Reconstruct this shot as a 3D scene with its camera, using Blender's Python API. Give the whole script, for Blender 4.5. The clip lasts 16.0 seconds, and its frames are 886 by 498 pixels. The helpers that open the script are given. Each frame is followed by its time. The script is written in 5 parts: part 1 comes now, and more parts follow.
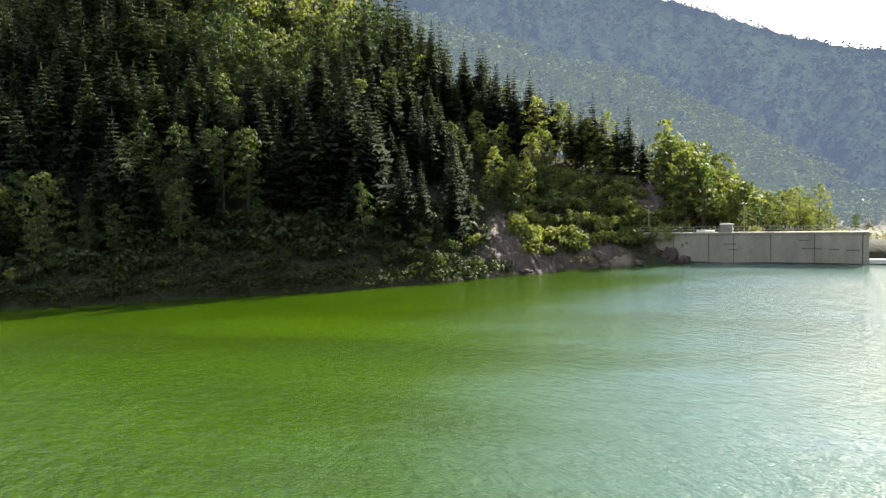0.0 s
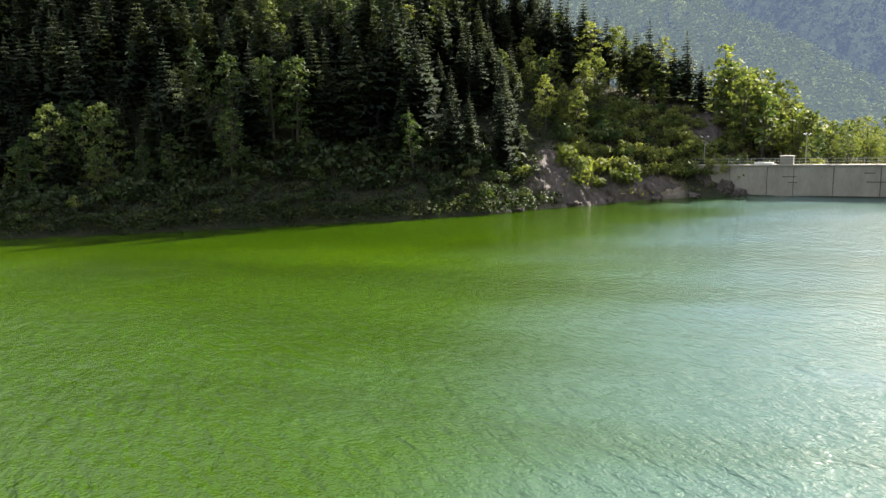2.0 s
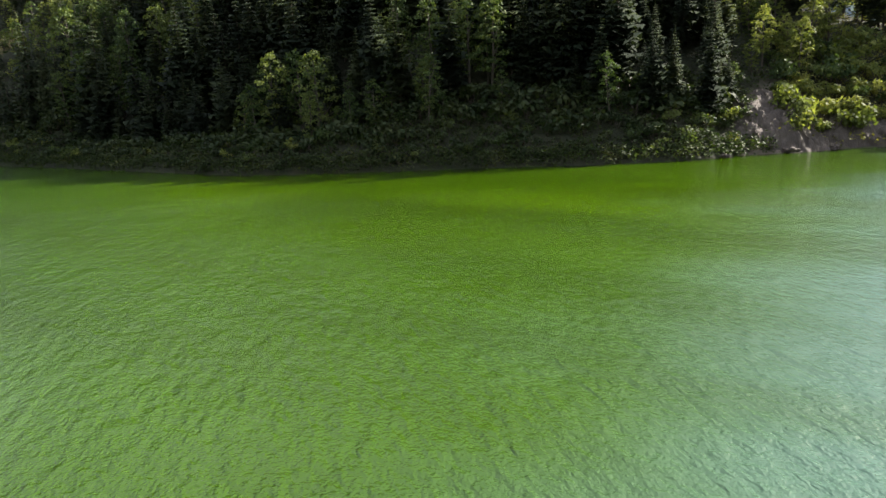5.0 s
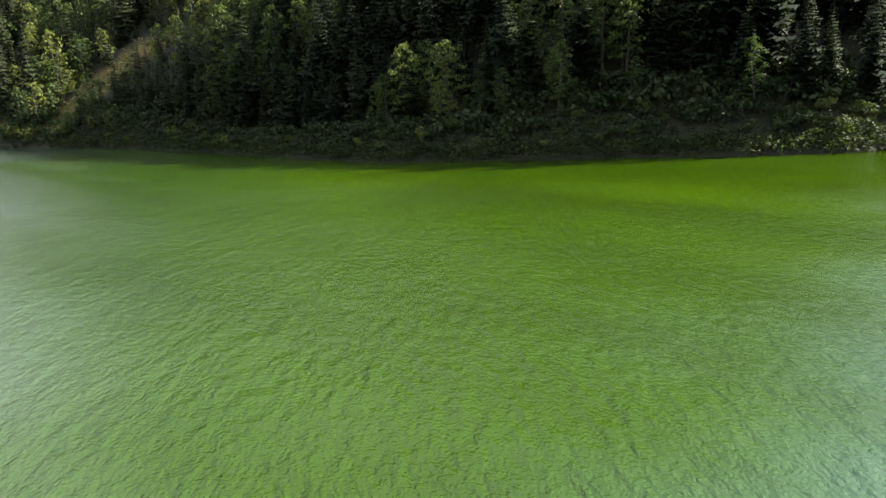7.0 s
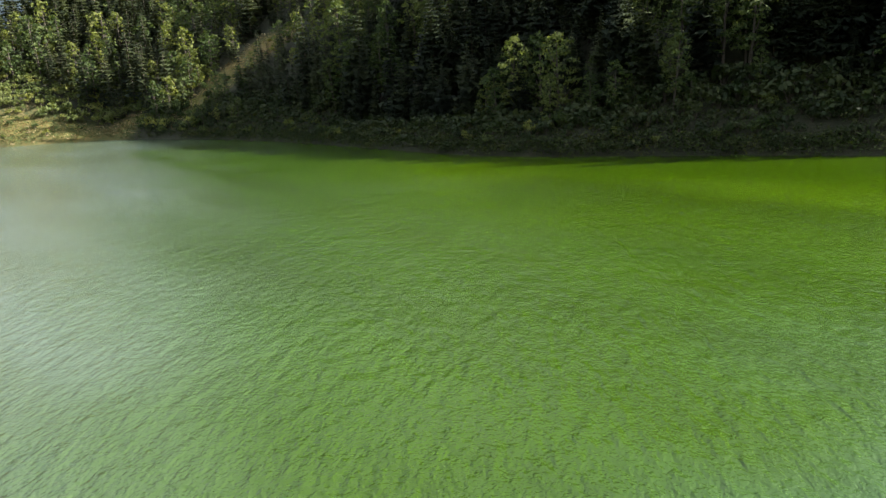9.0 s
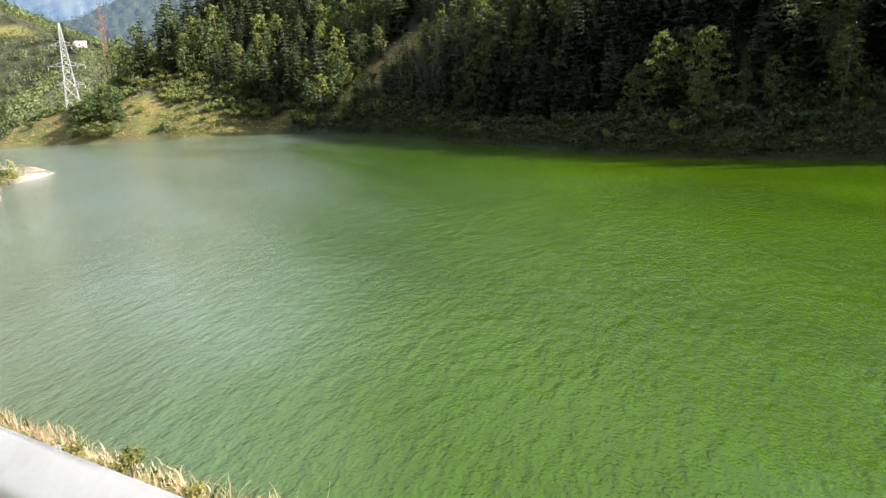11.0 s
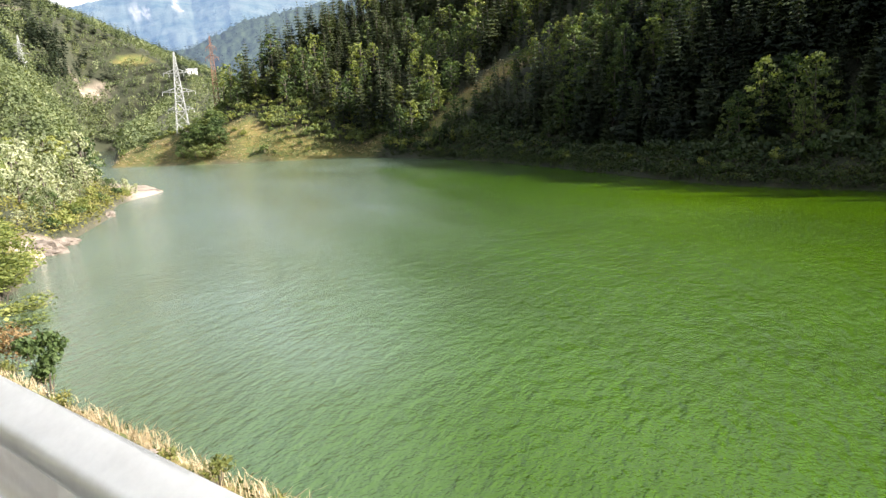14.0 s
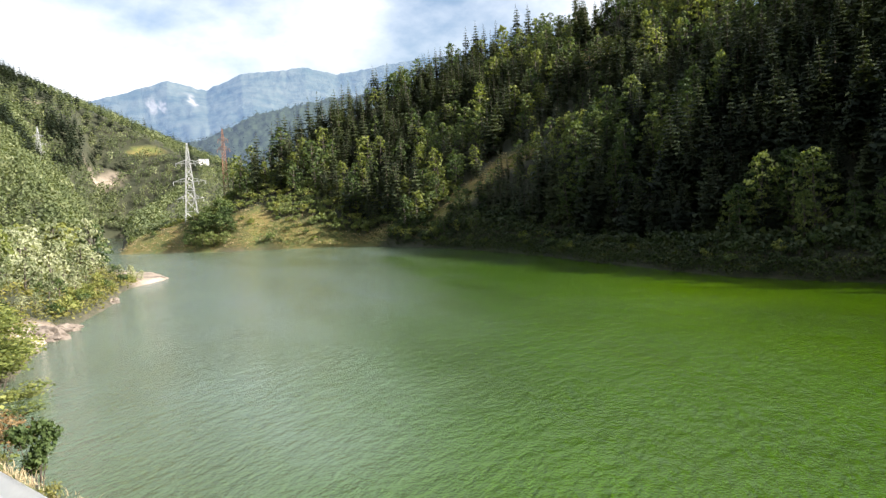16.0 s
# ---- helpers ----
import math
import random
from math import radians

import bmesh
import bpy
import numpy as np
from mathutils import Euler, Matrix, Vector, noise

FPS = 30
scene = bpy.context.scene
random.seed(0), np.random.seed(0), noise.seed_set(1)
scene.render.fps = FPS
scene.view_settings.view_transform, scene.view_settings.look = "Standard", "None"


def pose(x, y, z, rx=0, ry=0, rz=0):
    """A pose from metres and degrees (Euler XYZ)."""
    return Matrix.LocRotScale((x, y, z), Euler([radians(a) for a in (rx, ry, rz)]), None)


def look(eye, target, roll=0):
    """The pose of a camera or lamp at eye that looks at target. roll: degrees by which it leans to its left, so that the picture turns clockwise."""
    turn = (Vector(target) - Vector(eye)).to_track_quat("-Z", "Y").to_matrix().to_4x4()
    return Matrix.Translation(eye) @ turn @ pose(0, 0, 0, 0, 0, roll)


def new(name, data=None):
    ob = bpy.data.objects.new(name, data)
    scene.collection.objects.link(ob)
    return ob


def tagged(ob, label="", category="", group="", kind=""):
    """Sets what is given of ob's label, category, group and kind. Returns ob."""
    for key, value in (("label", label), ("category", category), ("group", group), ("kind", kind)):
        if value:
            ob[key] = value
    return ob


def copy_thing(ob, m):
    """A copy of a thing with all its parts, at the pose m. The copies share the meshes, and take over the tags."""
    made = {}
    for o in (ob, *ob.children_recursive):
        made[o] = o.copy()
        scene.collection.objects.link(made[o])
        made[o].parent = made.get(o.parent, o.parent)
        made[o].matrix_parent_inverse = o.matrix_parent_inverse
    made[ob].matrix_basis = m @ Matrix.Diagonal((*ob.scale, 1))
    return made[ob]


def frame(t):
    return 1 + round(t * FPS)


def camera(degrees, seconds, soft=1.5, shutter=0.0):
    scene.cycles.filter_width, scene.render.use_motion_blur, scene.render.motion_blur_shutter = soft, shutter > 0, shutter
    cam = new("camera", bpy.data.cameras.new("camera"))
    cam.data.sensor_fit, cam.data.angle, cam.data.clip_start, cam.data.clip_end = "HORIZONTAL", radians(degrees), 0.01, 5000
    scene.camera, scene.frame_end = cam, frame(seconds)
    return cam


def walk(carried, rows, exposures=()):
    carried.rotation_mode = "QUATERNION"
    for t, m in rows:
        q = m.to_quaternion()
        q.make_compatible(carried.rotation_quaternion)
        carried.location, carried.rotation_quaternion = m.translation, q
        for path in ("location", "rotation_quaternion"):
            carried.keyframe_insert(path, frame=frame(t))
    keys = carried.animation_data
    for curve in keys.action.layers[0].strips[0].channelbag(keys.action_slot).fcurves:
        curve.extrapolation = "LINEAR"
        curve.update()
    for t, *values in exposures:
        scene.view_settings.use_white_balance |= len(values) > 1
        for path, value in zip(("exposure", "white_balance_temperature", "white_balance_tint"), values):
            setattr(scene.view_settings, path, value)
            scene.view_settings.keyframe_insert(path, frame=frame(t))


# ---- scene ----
cam = camera(65.6, 16.0)
PATH = [
    (0.0, pose(0, 0, 14, 85.75, 1.88, -0.14)),
    (0.5, pose(0, 0, 14, 84.33, 1.84, 0.16)),
    (1.0, pose(0, 0, 14, 82.80, 1.83, 1.11)),
    (1.5, pose(0, 0, 14, 81.33, 1.77, 2.37)),
    (2.0, pose(0, 0, 14, 80.16, 1.86, 3.85)),
    (2.5, pose(0, 0, 14, 79.06, 2.04, 5.69)),
    (3.0, pose(0, 0, 14, 78.14, 2.13, 7.46)),
    (3.5, pose(0, 0, 14, 77.32, 2.17, 9.73)),
    (4.0, pose(0, 0, 14, 76.80, 2.25, 12.16)),
    (4.5, pose(0, 0, 14, 76.40, 2.54, 15.33)),
    (5.0, pose(0, 0, 14, 76.18, 2.89, 19.65)),
    (5.2, pose(0, 0, 14, 76.13, 2.90, 21.06)),
    (7.3, pose(0, 0, 14, 75.84, 3.49, 31.49)),
    (7.5, pose(0, 0, 14, 75.83, 3.49, 32.40)),
    (8.0, pose(0, 0, 14, 75.81, 3.56, 34.66)),
    (8.5, pose(0, 0, 14, 75.81, 3.57, 36.83)),
    (9.0, pose(0, 0, 14, 75.88, 3.60, 39.02)),
    (9.5, pose(0, 0, 14, 76.05, 3.76, 42.19)),
    (10.0, pose(0, 0, 14, 76.25, 3.82, 45.57)),
    (10.2, pose(0, 0, 14, 76.28, 3.76, 46.68)),
    (12.3, pose(0, 0, 14, 76.74, 3.84, 55.33)),
    (12.5, pose(0, 0, 14, 76.83, 3.79, 56.01)),
    (13.0, pose(0, 0, 14, 77.13, 3.69, 57.02)),
    (13.5, pose(0, 0, 14, 77.74, 3.57, 57.50)),
    (14.0, pose(0, 0, 14, 78.92, 3.43, 57.77)),
    (14.5, pose(0, 0, 14, 80.85, 3.30, 58.05)),
    (15.0, pose(0, 0, 14, 82.92, 3.20, 58.13)),
    (15.5, pose(0, 0, 14, 84.87, 3.08, 58.14)),
    (16.0, pose(0, 0, 14, 86.34, 3.05, 58.15)),
]
walk(cam, PATH, [(0.0, 2.05), (9.0, 1.98), (12.5, 2.08), (14.5, 2.1), (15.3, 2.02), (16.0, 1.84)])

# ---- light ----
SUN_AZ, SUN_EL = -47.0, 32.0          # degrees left of the y axis, and above the horizon
sun_way = Vector((-math.sin(radians(SUN_AZ)) * math.cos(radians(SUN_EL)),
                  math.cos(radians(SUN_AZ)) * math.cos(radians(SUN_EL)), math.sin(radians(SUN_EL))))
sun_data = bpy.data.lights.new("sun", "SUN")
sun_data.energy, sun_data.angle, sun_data.color = 5.0, radians(0.6), (1.0, 0.93, 0.82)
sun = new("sun", sun_data)
sun.matrix_world = look(sun_way * 100, (0, 0, 0))

world = bpy.data.worlds.new("world")
scene.world = world
world.use_nodes = True
wn, wl = world.node_tree.nodes, world.node_tree.links
wn.clear()
w_out = wn.new("ShaderNodeOutputWorld")
w_bg = wn.new("ShaderNodeBackground")
sky = wn.new("ShaderNodeTexSky")
sky.sky_type, sky.sun_disc = "NISHITA", False
sky.sun_elevation, sky.sun_rotation = radians(SUN_EL), radians(-SUN_AZ)
sky.air_density, sky.dust_density, sky.ozone_density = 1.0, 3.5, 1.0
w_co = wn.new("ShaderNodeTexCoord")
w_map = wn.new("ShaderNodeMapping")
w_map.inputs["Scale"].default_value = (1.0, 1.0, 1.9)
w_no = wn.new("ShaderNodeTexNoise")
w_no.inputs["Scale"].default_value, w_no.inputs["Detail"].default_value = 2.6, 7.0
w_no.inputs["Roughness"].default_value = 0.55
w_ramp = wn.new("ShaderNodeValToRGB")
w_ramp.color_ramp.elements[0].position, w_ramp.color_ramp.elements[1].position = 0.40, 0.60
w_mix = wn.new("ShaderNodeMixRGB")
w_mix.inputs["Color2"].default_value = (5.8, 6.0, 6.3, 1)
wl.new(w_co.outputs["Generated"], w_map.inputs["Vector"])
wl.new(w_map.outputs["Vector"], w_no.inputs["Vector"])
wl.new(w_no.outputs["Fac"], w_ramp.inputs["Fac"])
wl.new(w_ramp.outputs["Color"], w_mix.inputs["Fac"])
wl.new(sky.outputs["Color"], w_mix.inputs["Color1"])
wl.new(w_mix.outputs["Color"], w_bg.inputs["Color"])
w_bg.inputs["Strength"].default_value = 0.066
wl.new(w_bg.outputs["Background"], w_out.inputs["Surface"])


# ---- materials ----
def node_material(name):
    m = bpy.data.materials.new(name)
    m.use_nodes = True
    m.node_tree.nodes.clear()
    return m, m.node_tree.nodes, m.node_tree.links


def ramp_node(n, stops):
    r = n.new("ShaderNodeValToRGB")
    els = r.color_ramp.elements
    els[0].position, els[0].color = stops[0][0], (*stops[0][1], 1)
    els[1].position, els[1].color = stops[-1][0], (*stops[-1][1], 1)
    for p, c in stops[1:-1]:
        e = els.new(p)
        e.color = (*c, 1)
    return r


def noise_node(n, l, scale, detail=4.0, rough=0.55, stretch=None, source="Position", turn=0.0):
    t = n.new("ShaderNodeTexNoise")
    t.inputs["Scale"].default_value, t.inputs["Detail"].default_value = scale, detail
    t.inputs["Roughness"].default_value = rough
    if source == "Position":
        out = n.new("ShaderNodeNewGeometry").outputs["Position"]
    else:
        out = n.new("ShaderNodeTexCoord").outputs[source]
    if stretch or turn:
        mp = n.new("ShaderNodeMapping")
        mp.vector_type = "TEXTURE"
        mp.inputs["Scale"].default_value = [1 / c for c in stretch or (1, 1, 1)]
        mp.inputs["Rotation"].default_value = (0, 0, radians(turn))
        l.new(out, mp.inputs["Vector"])
        out = mp.outputs["Vector"]
    l.new(out, t.inputs["Vector"])
    return t


def foliage(name, dark, mid, light, translucent=0.35, patch=0.12, gloss=0.25, per_object=True):
    """Leaves or needles: tone by tree and by leaf, some light through the leaf."""
    m, n, l = node_material(name)
    out = n.new("ShaderNodeOutputMaterial")
    big = noise_node(n, l, patch, 2.0)
    geo = n.new("ShaderNodeNewGeometry")
    info = n.new("ShaderNodeObjectInfo")
    a1 = n.new("ShaderNodeMath"); a1.operation = "MULTIPLY_ADD"
    a1.inputs[1].default_value, a1.inputs[2].default_value = 0.30, -0.15
    l.new(geo.outputs["Random Per Island"], a1.inputs[0])
    a2 = n.new("ShaderNodeMath"); a2.operation = "MULTIPLY_ADD"
    a2.inputs[1].default_value, a2.inputs[2].default_value = (0.4, -0.2) if per_object else (0.0, 0.0)
    l.new(info.outputs["Random"], a2.inputs[0])
    s1 = n.new("ShaderNodeMath"); s1.operation = "ADD"
    s2 = n.new("ShaderNodeMath"); s2.operation = "ADD"
    l.new(a1.outputs[0], s1.inputs[0]); l.new(a2.outputs[0], s1.inputs[1])
    l.new(s1.outputs[0], s2.inputs[0]); l.new(big.outputs["Fac"], s2.inputs[1])
    r = ramp_node(n, [(0.25, dark), (0.5, mid), (0.78, light)])
    l.new(s2.outputs[0], r.inputs["Fac"])
    dif = n.new("ShaderNodeBsdfPrincipled")
    dif.inputs["Roughness"].default_value = 0.68
    dif.inputs["Specular IOR Level"].default_value = gloss * 1.0
    tr = n.new("ShaderNodeBsdfTranslucent")
    warm = n.new("ShaderNodeMixRGB"); warm.blend_type = "MULTIPLY"
    warm.inputs["Fac"].default_value = 1.0
    warm.inputs["Color2"].default_value = (1.4, 1.45, 0.6, 1)
    l.new(r.outputs["Color"], dif.inputs["Base Color"])
    l.new(r.outputs["Color"], warm.inputs["Color1"])
    l.new(warm.outputs["Color"], tr.inputs["Color"])
    mx = n.new("ShaderNodeMixShader")
    mx.inputs["Fac"].default_value = translucent
    l.new(dif.outputs[0], mx.inputs[1]); l.new(tr.outputs[0], mx.inputs[2])
    l.new(mx.outputs[0], out.inputs["Surface"])
    return m


def solid(name, stops, scale=3.0, rough=0.8, metal=0.0, bump=0.3, bump_scale=None, detail=6.0, stretch=None, distance=0.05, source="Position"):
    """A surface with tones from noise at two sizes, and relief."""
    m, n, l = node_material(name)
    out = n.new("ShaderNodeOutputMaterial")
    p = n.new("ShaderNodeBsdfPrincipled")
    a = noise_node(n, l, scale, detail, 0.6, stretch, source)
    b = noise_node(n, l, scale * 7.3, 4.0, 0.6, stretch, source)
    mixer = n.new("ShaderNodeMath"); mixer.operation = "MULTIPLY_ADD"
    mixer.inputs[1].default_value = 0.35
    sub = n.new("ShaderNodeMath"); sub.operation = "MULTIPLY"
    sub.inputs[1].default_value = 0.65
    l.new(a.outputs["Fac"], sub.inputs[0])
    l.new(b.outputs["Fac"], mixer.inputs[0]); l.new(sub.outputs[0], mixer.inputs[2])
    r = ramp_node(n, stops)
    l.new(mixer.outputs[0], r.inputs["Fac"])
    l.new(r.outputs["Color"], p.inputs["Base Color"])
    p.inputs["Roughness"].default_value, p.inputs["Metallic"].default_value = rough, metal
    if bump:
        c = noise_node(n, l, bump_scale or scale * 4, 6.0, 0.65, stretch, source)
        bp = n.new("ShaderNodeBump")
        bp.inputs["Strength"].default_value, bp.inputs["Distance"].default_value = bump, distance
        l.new(c.outputs["Fac"], bp.inputs["Height"])
        l.new(bp.outputs["Normal"], p.inputs["Normal"])
    l.new(p.outputs[0], out.inputs["Surface"])
    return m


def water_material():
    """Green water: the body's colour from the algae, silty parts, a brighter far tone and painted sky tints laid down
    on the mesh, wind ripples in relief.
    """
    m, n, l = node_material("lake_water")
    out = n.new("ShaderNodeOutputMaterial")
    p = n.new("ShaderNodeBsdfPrincipled")
    body = n.new("ShaderNodeRGB").outputs[0]
    body.default_value = (0.024, 0.056, 0.002, 1)
    for name, colour in (("far", (0.038, 0.079, 0.0005, 1)), ("sky_teal", (0.066, 0.118, 0.108, 1)), ("olive", (0.022, 0.050, 0.0005, 1)), ("silt_sky", (0.068, 0.096, 0.068, 1))):
        at = n.new("ShaderNodeAttribute"); at.attribute_name = name
        mx = n.new("ShaderNodeMixRGB"); mx.inputs["Color2"].default_value = colour
        l.new(at.outputs["Fac"], mx.inputs["Fac"]); l.new(body, mx.inputs["Color1"])
        body = mx.outputs["Color"]
    streak = noise_node(n, l, 0.045, 5.0, 0.55, (0.45, 1.6, 1.0), turn=-14)
    tone = ramp_node(n, [(0.36, (0.84, 0.82, 0.70)), (0.52, (1.0, 1.0, 1.0)), (0.70, (1.16, 1.12, 1.35))])
    l.new(streak.outputs["Fac"], tone.inputs["Fac"])
    mul = n.new("ShaderNodeMixRGB"); mul.blend_type = "MULTIPLY"
    mul.inputs["Fac"].default_value = 1.0
    l.new(body, mul.inputs["Color1"]); l.new(tone.outputs["Color"], mul.inputs["Color2"])
    l.new(mul.outputs["Color"], p.inputs["Base Color"])
    p.inputs["IOR"].default_value = 1.33
    chop = n.new("ShaderNodeAttribute"); chop.attribute_name = "chop"
    rough = n.new("ShaderNodeMapRange")
    rough.inputs["To Min"].default_value, rough.inputs["To Max"].default_value = 0.045, 0.12
    l.new(chop.outputs["Fac"], rough.inputs["Value"]); l.new(rough.outputs[0], p.inputs["Roughness"])
    # gusts leave calmer and rougher water
    gust = noise_node(n, l, 0.035, 3.0, 0.55, (0.7, 1.3, 1.0), turn=20)
    force = n.new("ShaderNodeMapRange")
    force.inputs["From Min"].default_value, force.inputs["From Max"].default_value = 0.36, 0.60
    force.inputs["To Min"].default_value, force.inputs["To Max"].default_value = 0.60, 1.0
    l.new(gust.outputs["Fac"], force.inputs["Value"])
    normal = None
    for scale, stretch, turn, distance in ((0.30, (1.3, 0.6, 1.0), 26, 0.19), (0.95, (1.4, 0.55, 1.0), 34, 0.21), (2.3, (1.2, 0.6, 1.0), 40, 0.11), (5.5, (1.1, 0.8, 1.0), 24, 0.072)):
        w = noise_node(n, l, scale, 2.0, 0.55, stretch, turn=turn)
        bp = n.new("ShaderNodeBump"); bp.inputs["Distance"].default_value = distance
        l.new(force.outputs[0], bp.inputs["Strength"])
        l.new(w.outputs["Fac"], bp.inputs["Height"])
        if normal:
            l.new(normal, bp.inputs["Normal"])
        normal = bp.outputs["Normal"]
    l.new(normal, p.inputs["Normal"])
    l.new(p.outputs[0], out.inputs["Surface"])
    return m


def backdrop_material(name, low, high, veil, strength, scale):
    """Far woods with the haze of bright air put into their colour and a faint glow."""
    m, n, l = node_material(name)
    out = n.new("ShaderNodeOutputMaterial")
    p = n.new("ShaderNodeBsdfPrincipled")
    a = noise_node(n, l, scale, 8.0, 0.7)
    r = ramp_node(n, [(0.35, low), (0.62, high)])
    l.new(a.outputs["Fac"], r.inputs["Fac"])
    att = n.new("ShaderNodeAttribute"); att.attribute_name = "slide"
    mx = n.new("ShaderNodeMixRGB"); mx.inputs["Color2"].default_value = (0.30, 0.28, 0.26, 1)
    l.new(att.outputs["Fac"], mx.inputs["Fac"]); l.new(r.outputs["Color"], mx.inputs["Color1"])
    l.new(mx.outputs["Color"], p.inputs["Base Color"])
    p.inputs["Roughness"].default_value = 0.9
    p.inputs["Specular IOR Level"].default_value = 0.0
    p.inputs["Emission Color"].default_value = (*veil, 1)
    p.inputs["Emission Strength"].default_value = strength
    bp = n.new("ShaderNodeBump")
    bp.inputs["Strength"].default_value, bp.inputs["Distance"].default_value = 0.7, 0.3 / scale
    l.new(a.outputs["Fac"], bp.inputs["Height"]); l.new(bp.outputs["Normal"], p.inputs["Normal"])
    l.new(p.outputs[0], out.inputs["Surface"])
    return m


NEEDLE = foliage("spruce_needles", (0.013, 0.019, 0.013), (0.024, 0.034, 0.021), (0.050, 0.062, 0.029), 0.20, 0.10, 0.07)
LEAF = foliage("beech_leaves", (0.028, 0.050, 0.017), (0.058, 0.088, 0.028), (0.130, 0.155, 0.052), 0.34, 0.08)
# darker copy of LEAF that puts shade into the shore thicket
LEAF_SHADED = foliage("shaded_leaves", (0.010, 0.020, 0.008), (0.022, 0.038, 0.013), (0.050, 0.064, 0.024), 0.22, 0.15)
# olive leaves of the far valley, paled and greyed in the colour for haze
LEAF_VALLEY = foliage("hazed_valley_leaves", (0.048, 0.066, 0.030), (0.082, 0.104, 0.046), (0.150, 0.165, 0.080), 0.30, 0.05, per_object=False)
LEAF_PALE = foliage("willow_leaves", (0.100, 0.125, 0.065), (0.205, 0.225, 0.135), (0.340, 0.355, 0.245), 0.35, 0.3)
# yellow-green plants, and crowns that get their sunlight by a brighter leaf colour
LEAF_YELLOW = foliage("yellow_sun_tinted_leaves", (0.070, 0.092, 0.024), (0.125, 0.150, 0.042), (0.210, 0.220, 0.070), 0.42, 0.2)
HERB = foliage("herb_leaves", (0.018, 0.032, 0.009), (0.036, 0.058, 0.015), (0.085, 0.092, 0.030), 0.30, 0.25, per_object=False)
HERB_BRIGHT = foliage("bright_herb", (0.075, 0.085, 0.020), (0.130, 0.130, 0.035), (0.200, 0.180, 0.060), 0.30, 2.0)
DRY_LEAF = foliage("dry_leaves", (0.085, 0.050, 0.024), (0.160, 0.105, 0.048), (0.260, 0.190, 0.085), 0.25, 0.8, per_object=False)
STRAW = foliage("dry_grass", (0.190, 0.145, 0.088), (0.320, 0.250, 0.165), (0.460, 0.390, 0.280), 0.30, 1.2, per_object=False)
BARK = solid("bark", [(0.3, (0.035, 0.028, 0.022)), (0.5, (0.068, 0.056, 0.046)), (0.7, (0.120, 0.104, 0.090))], 2.0, 0.9, bump=0.6, stretch=(3, 3, 0.5))
ROCK = solid("rock", [(0.3, (0.040, 0.031, 0.028)), (0.5, (0.082, 0.066, 0.058)), (0.72, (0.140, 0.116, 0.102))], 0.5, 0.9, bump=0.9, bump_scale=1.2, distance=0.4, stretch=(1.6, 1.0, 0.45))
PALE_ROCK = solid("pale_rock", [(0.3, (0.075, 0.061, 0.052)), (0.5, (0.130, 0.108, 0.092)), (0.72, (0.200, 0.170, 0.148))], 0.8, 0.9, bump=0.8, bump_scale=2.0, distance=0.2)
SAND = solid("sand", [(0.3, (0.42, 0.36, 0.27)), (0.7, (0.60, 0.53, 0.42))], 0.6, 0.95, bump=0.4)
CONCRETE = solid("concrete", [(0.30, (0.235, 0.214, 0.184)), (0.5, (0.325, 0.298, 0.258)), (0.72, (0.420, 0.390, 0.342))], 0.35, 0.9, bump=0.25, bump_scale=3.0, stretch=(1, 1, 0.35))
ZINC = solid("galvanised_steel", [(0.3, (0.70, 0.70, 0.71)), (0.7, (0.84, 0.84, 0.85))], 6.0, 0.38, 0.65, bump=0.08, distance=0.004)
STEEL = solid("grey_steel", [(0.3, (0.26, 0.27, 0.28)), (0.7, (0.40, 0.41, 0.42))], 1.0, 0.5, 0.3, bump=0)
RUST = solid("rusty_steel", [(0.3, (0.110, 0.050, 0.032)), (0.7, (0.230, 0.125, 0.085))], 1.0, 0.8, 0.1, bump=0)
PLASTER = solid("white_plaster", [(0.3, (0.68, 0.67, 0.64)), (0.7, (0.82, 0.81, 0.78))], 0.5, 0.8, bump=0.1)
ASPHALT = solid("asphalt", [(0.3, (0.038, 0.038, 0.040)), (0.7, (0.070, 0.069, 0.067))], 2.0, 0.9, bump=0.5, bump_scale=60.0, distance=0.01)
GLASS_DARK = solid("window_glass", [(0.3, (0.02, 0.025, 0.03)), (0.7, (0.03, 0.035, 0.04))], 0.5, 0.1, bump=0)
LAMP_WHITE = solid("lamp_housing", [(0.3, (0.70, 0.70, 0.70)), (0.7, (0.80, 0.80, 0.80))], 3.0, 0.4, bump=0)
WATER = water_material()
# veil colour and glow paint the haze; HAZE_WOOD is also lightened for sun
HAZE_NEAR = backdrop_material("haze_tinted_woods", (0.014, 0.022, 0.016), (0.034, 0.046, 0.026), (0.20, 0.26, 0.40), 0.155, 0.10)
HAZE_WOOD = backdrop_material("haze_tinted_lit_woods", (0.060, 0.078, 0.036), (0.115, 0.135, 0.058), (0.21, 0.27, 0.33), 0.17, 0.12)
HAZE_FAR = backdrop_material("haze_tinted_mountain", (0.03, 0.045, 0.035), (0.075, 0.085, 0.065), (0.23, 0.37, 0.68), 0.20, 0.006)


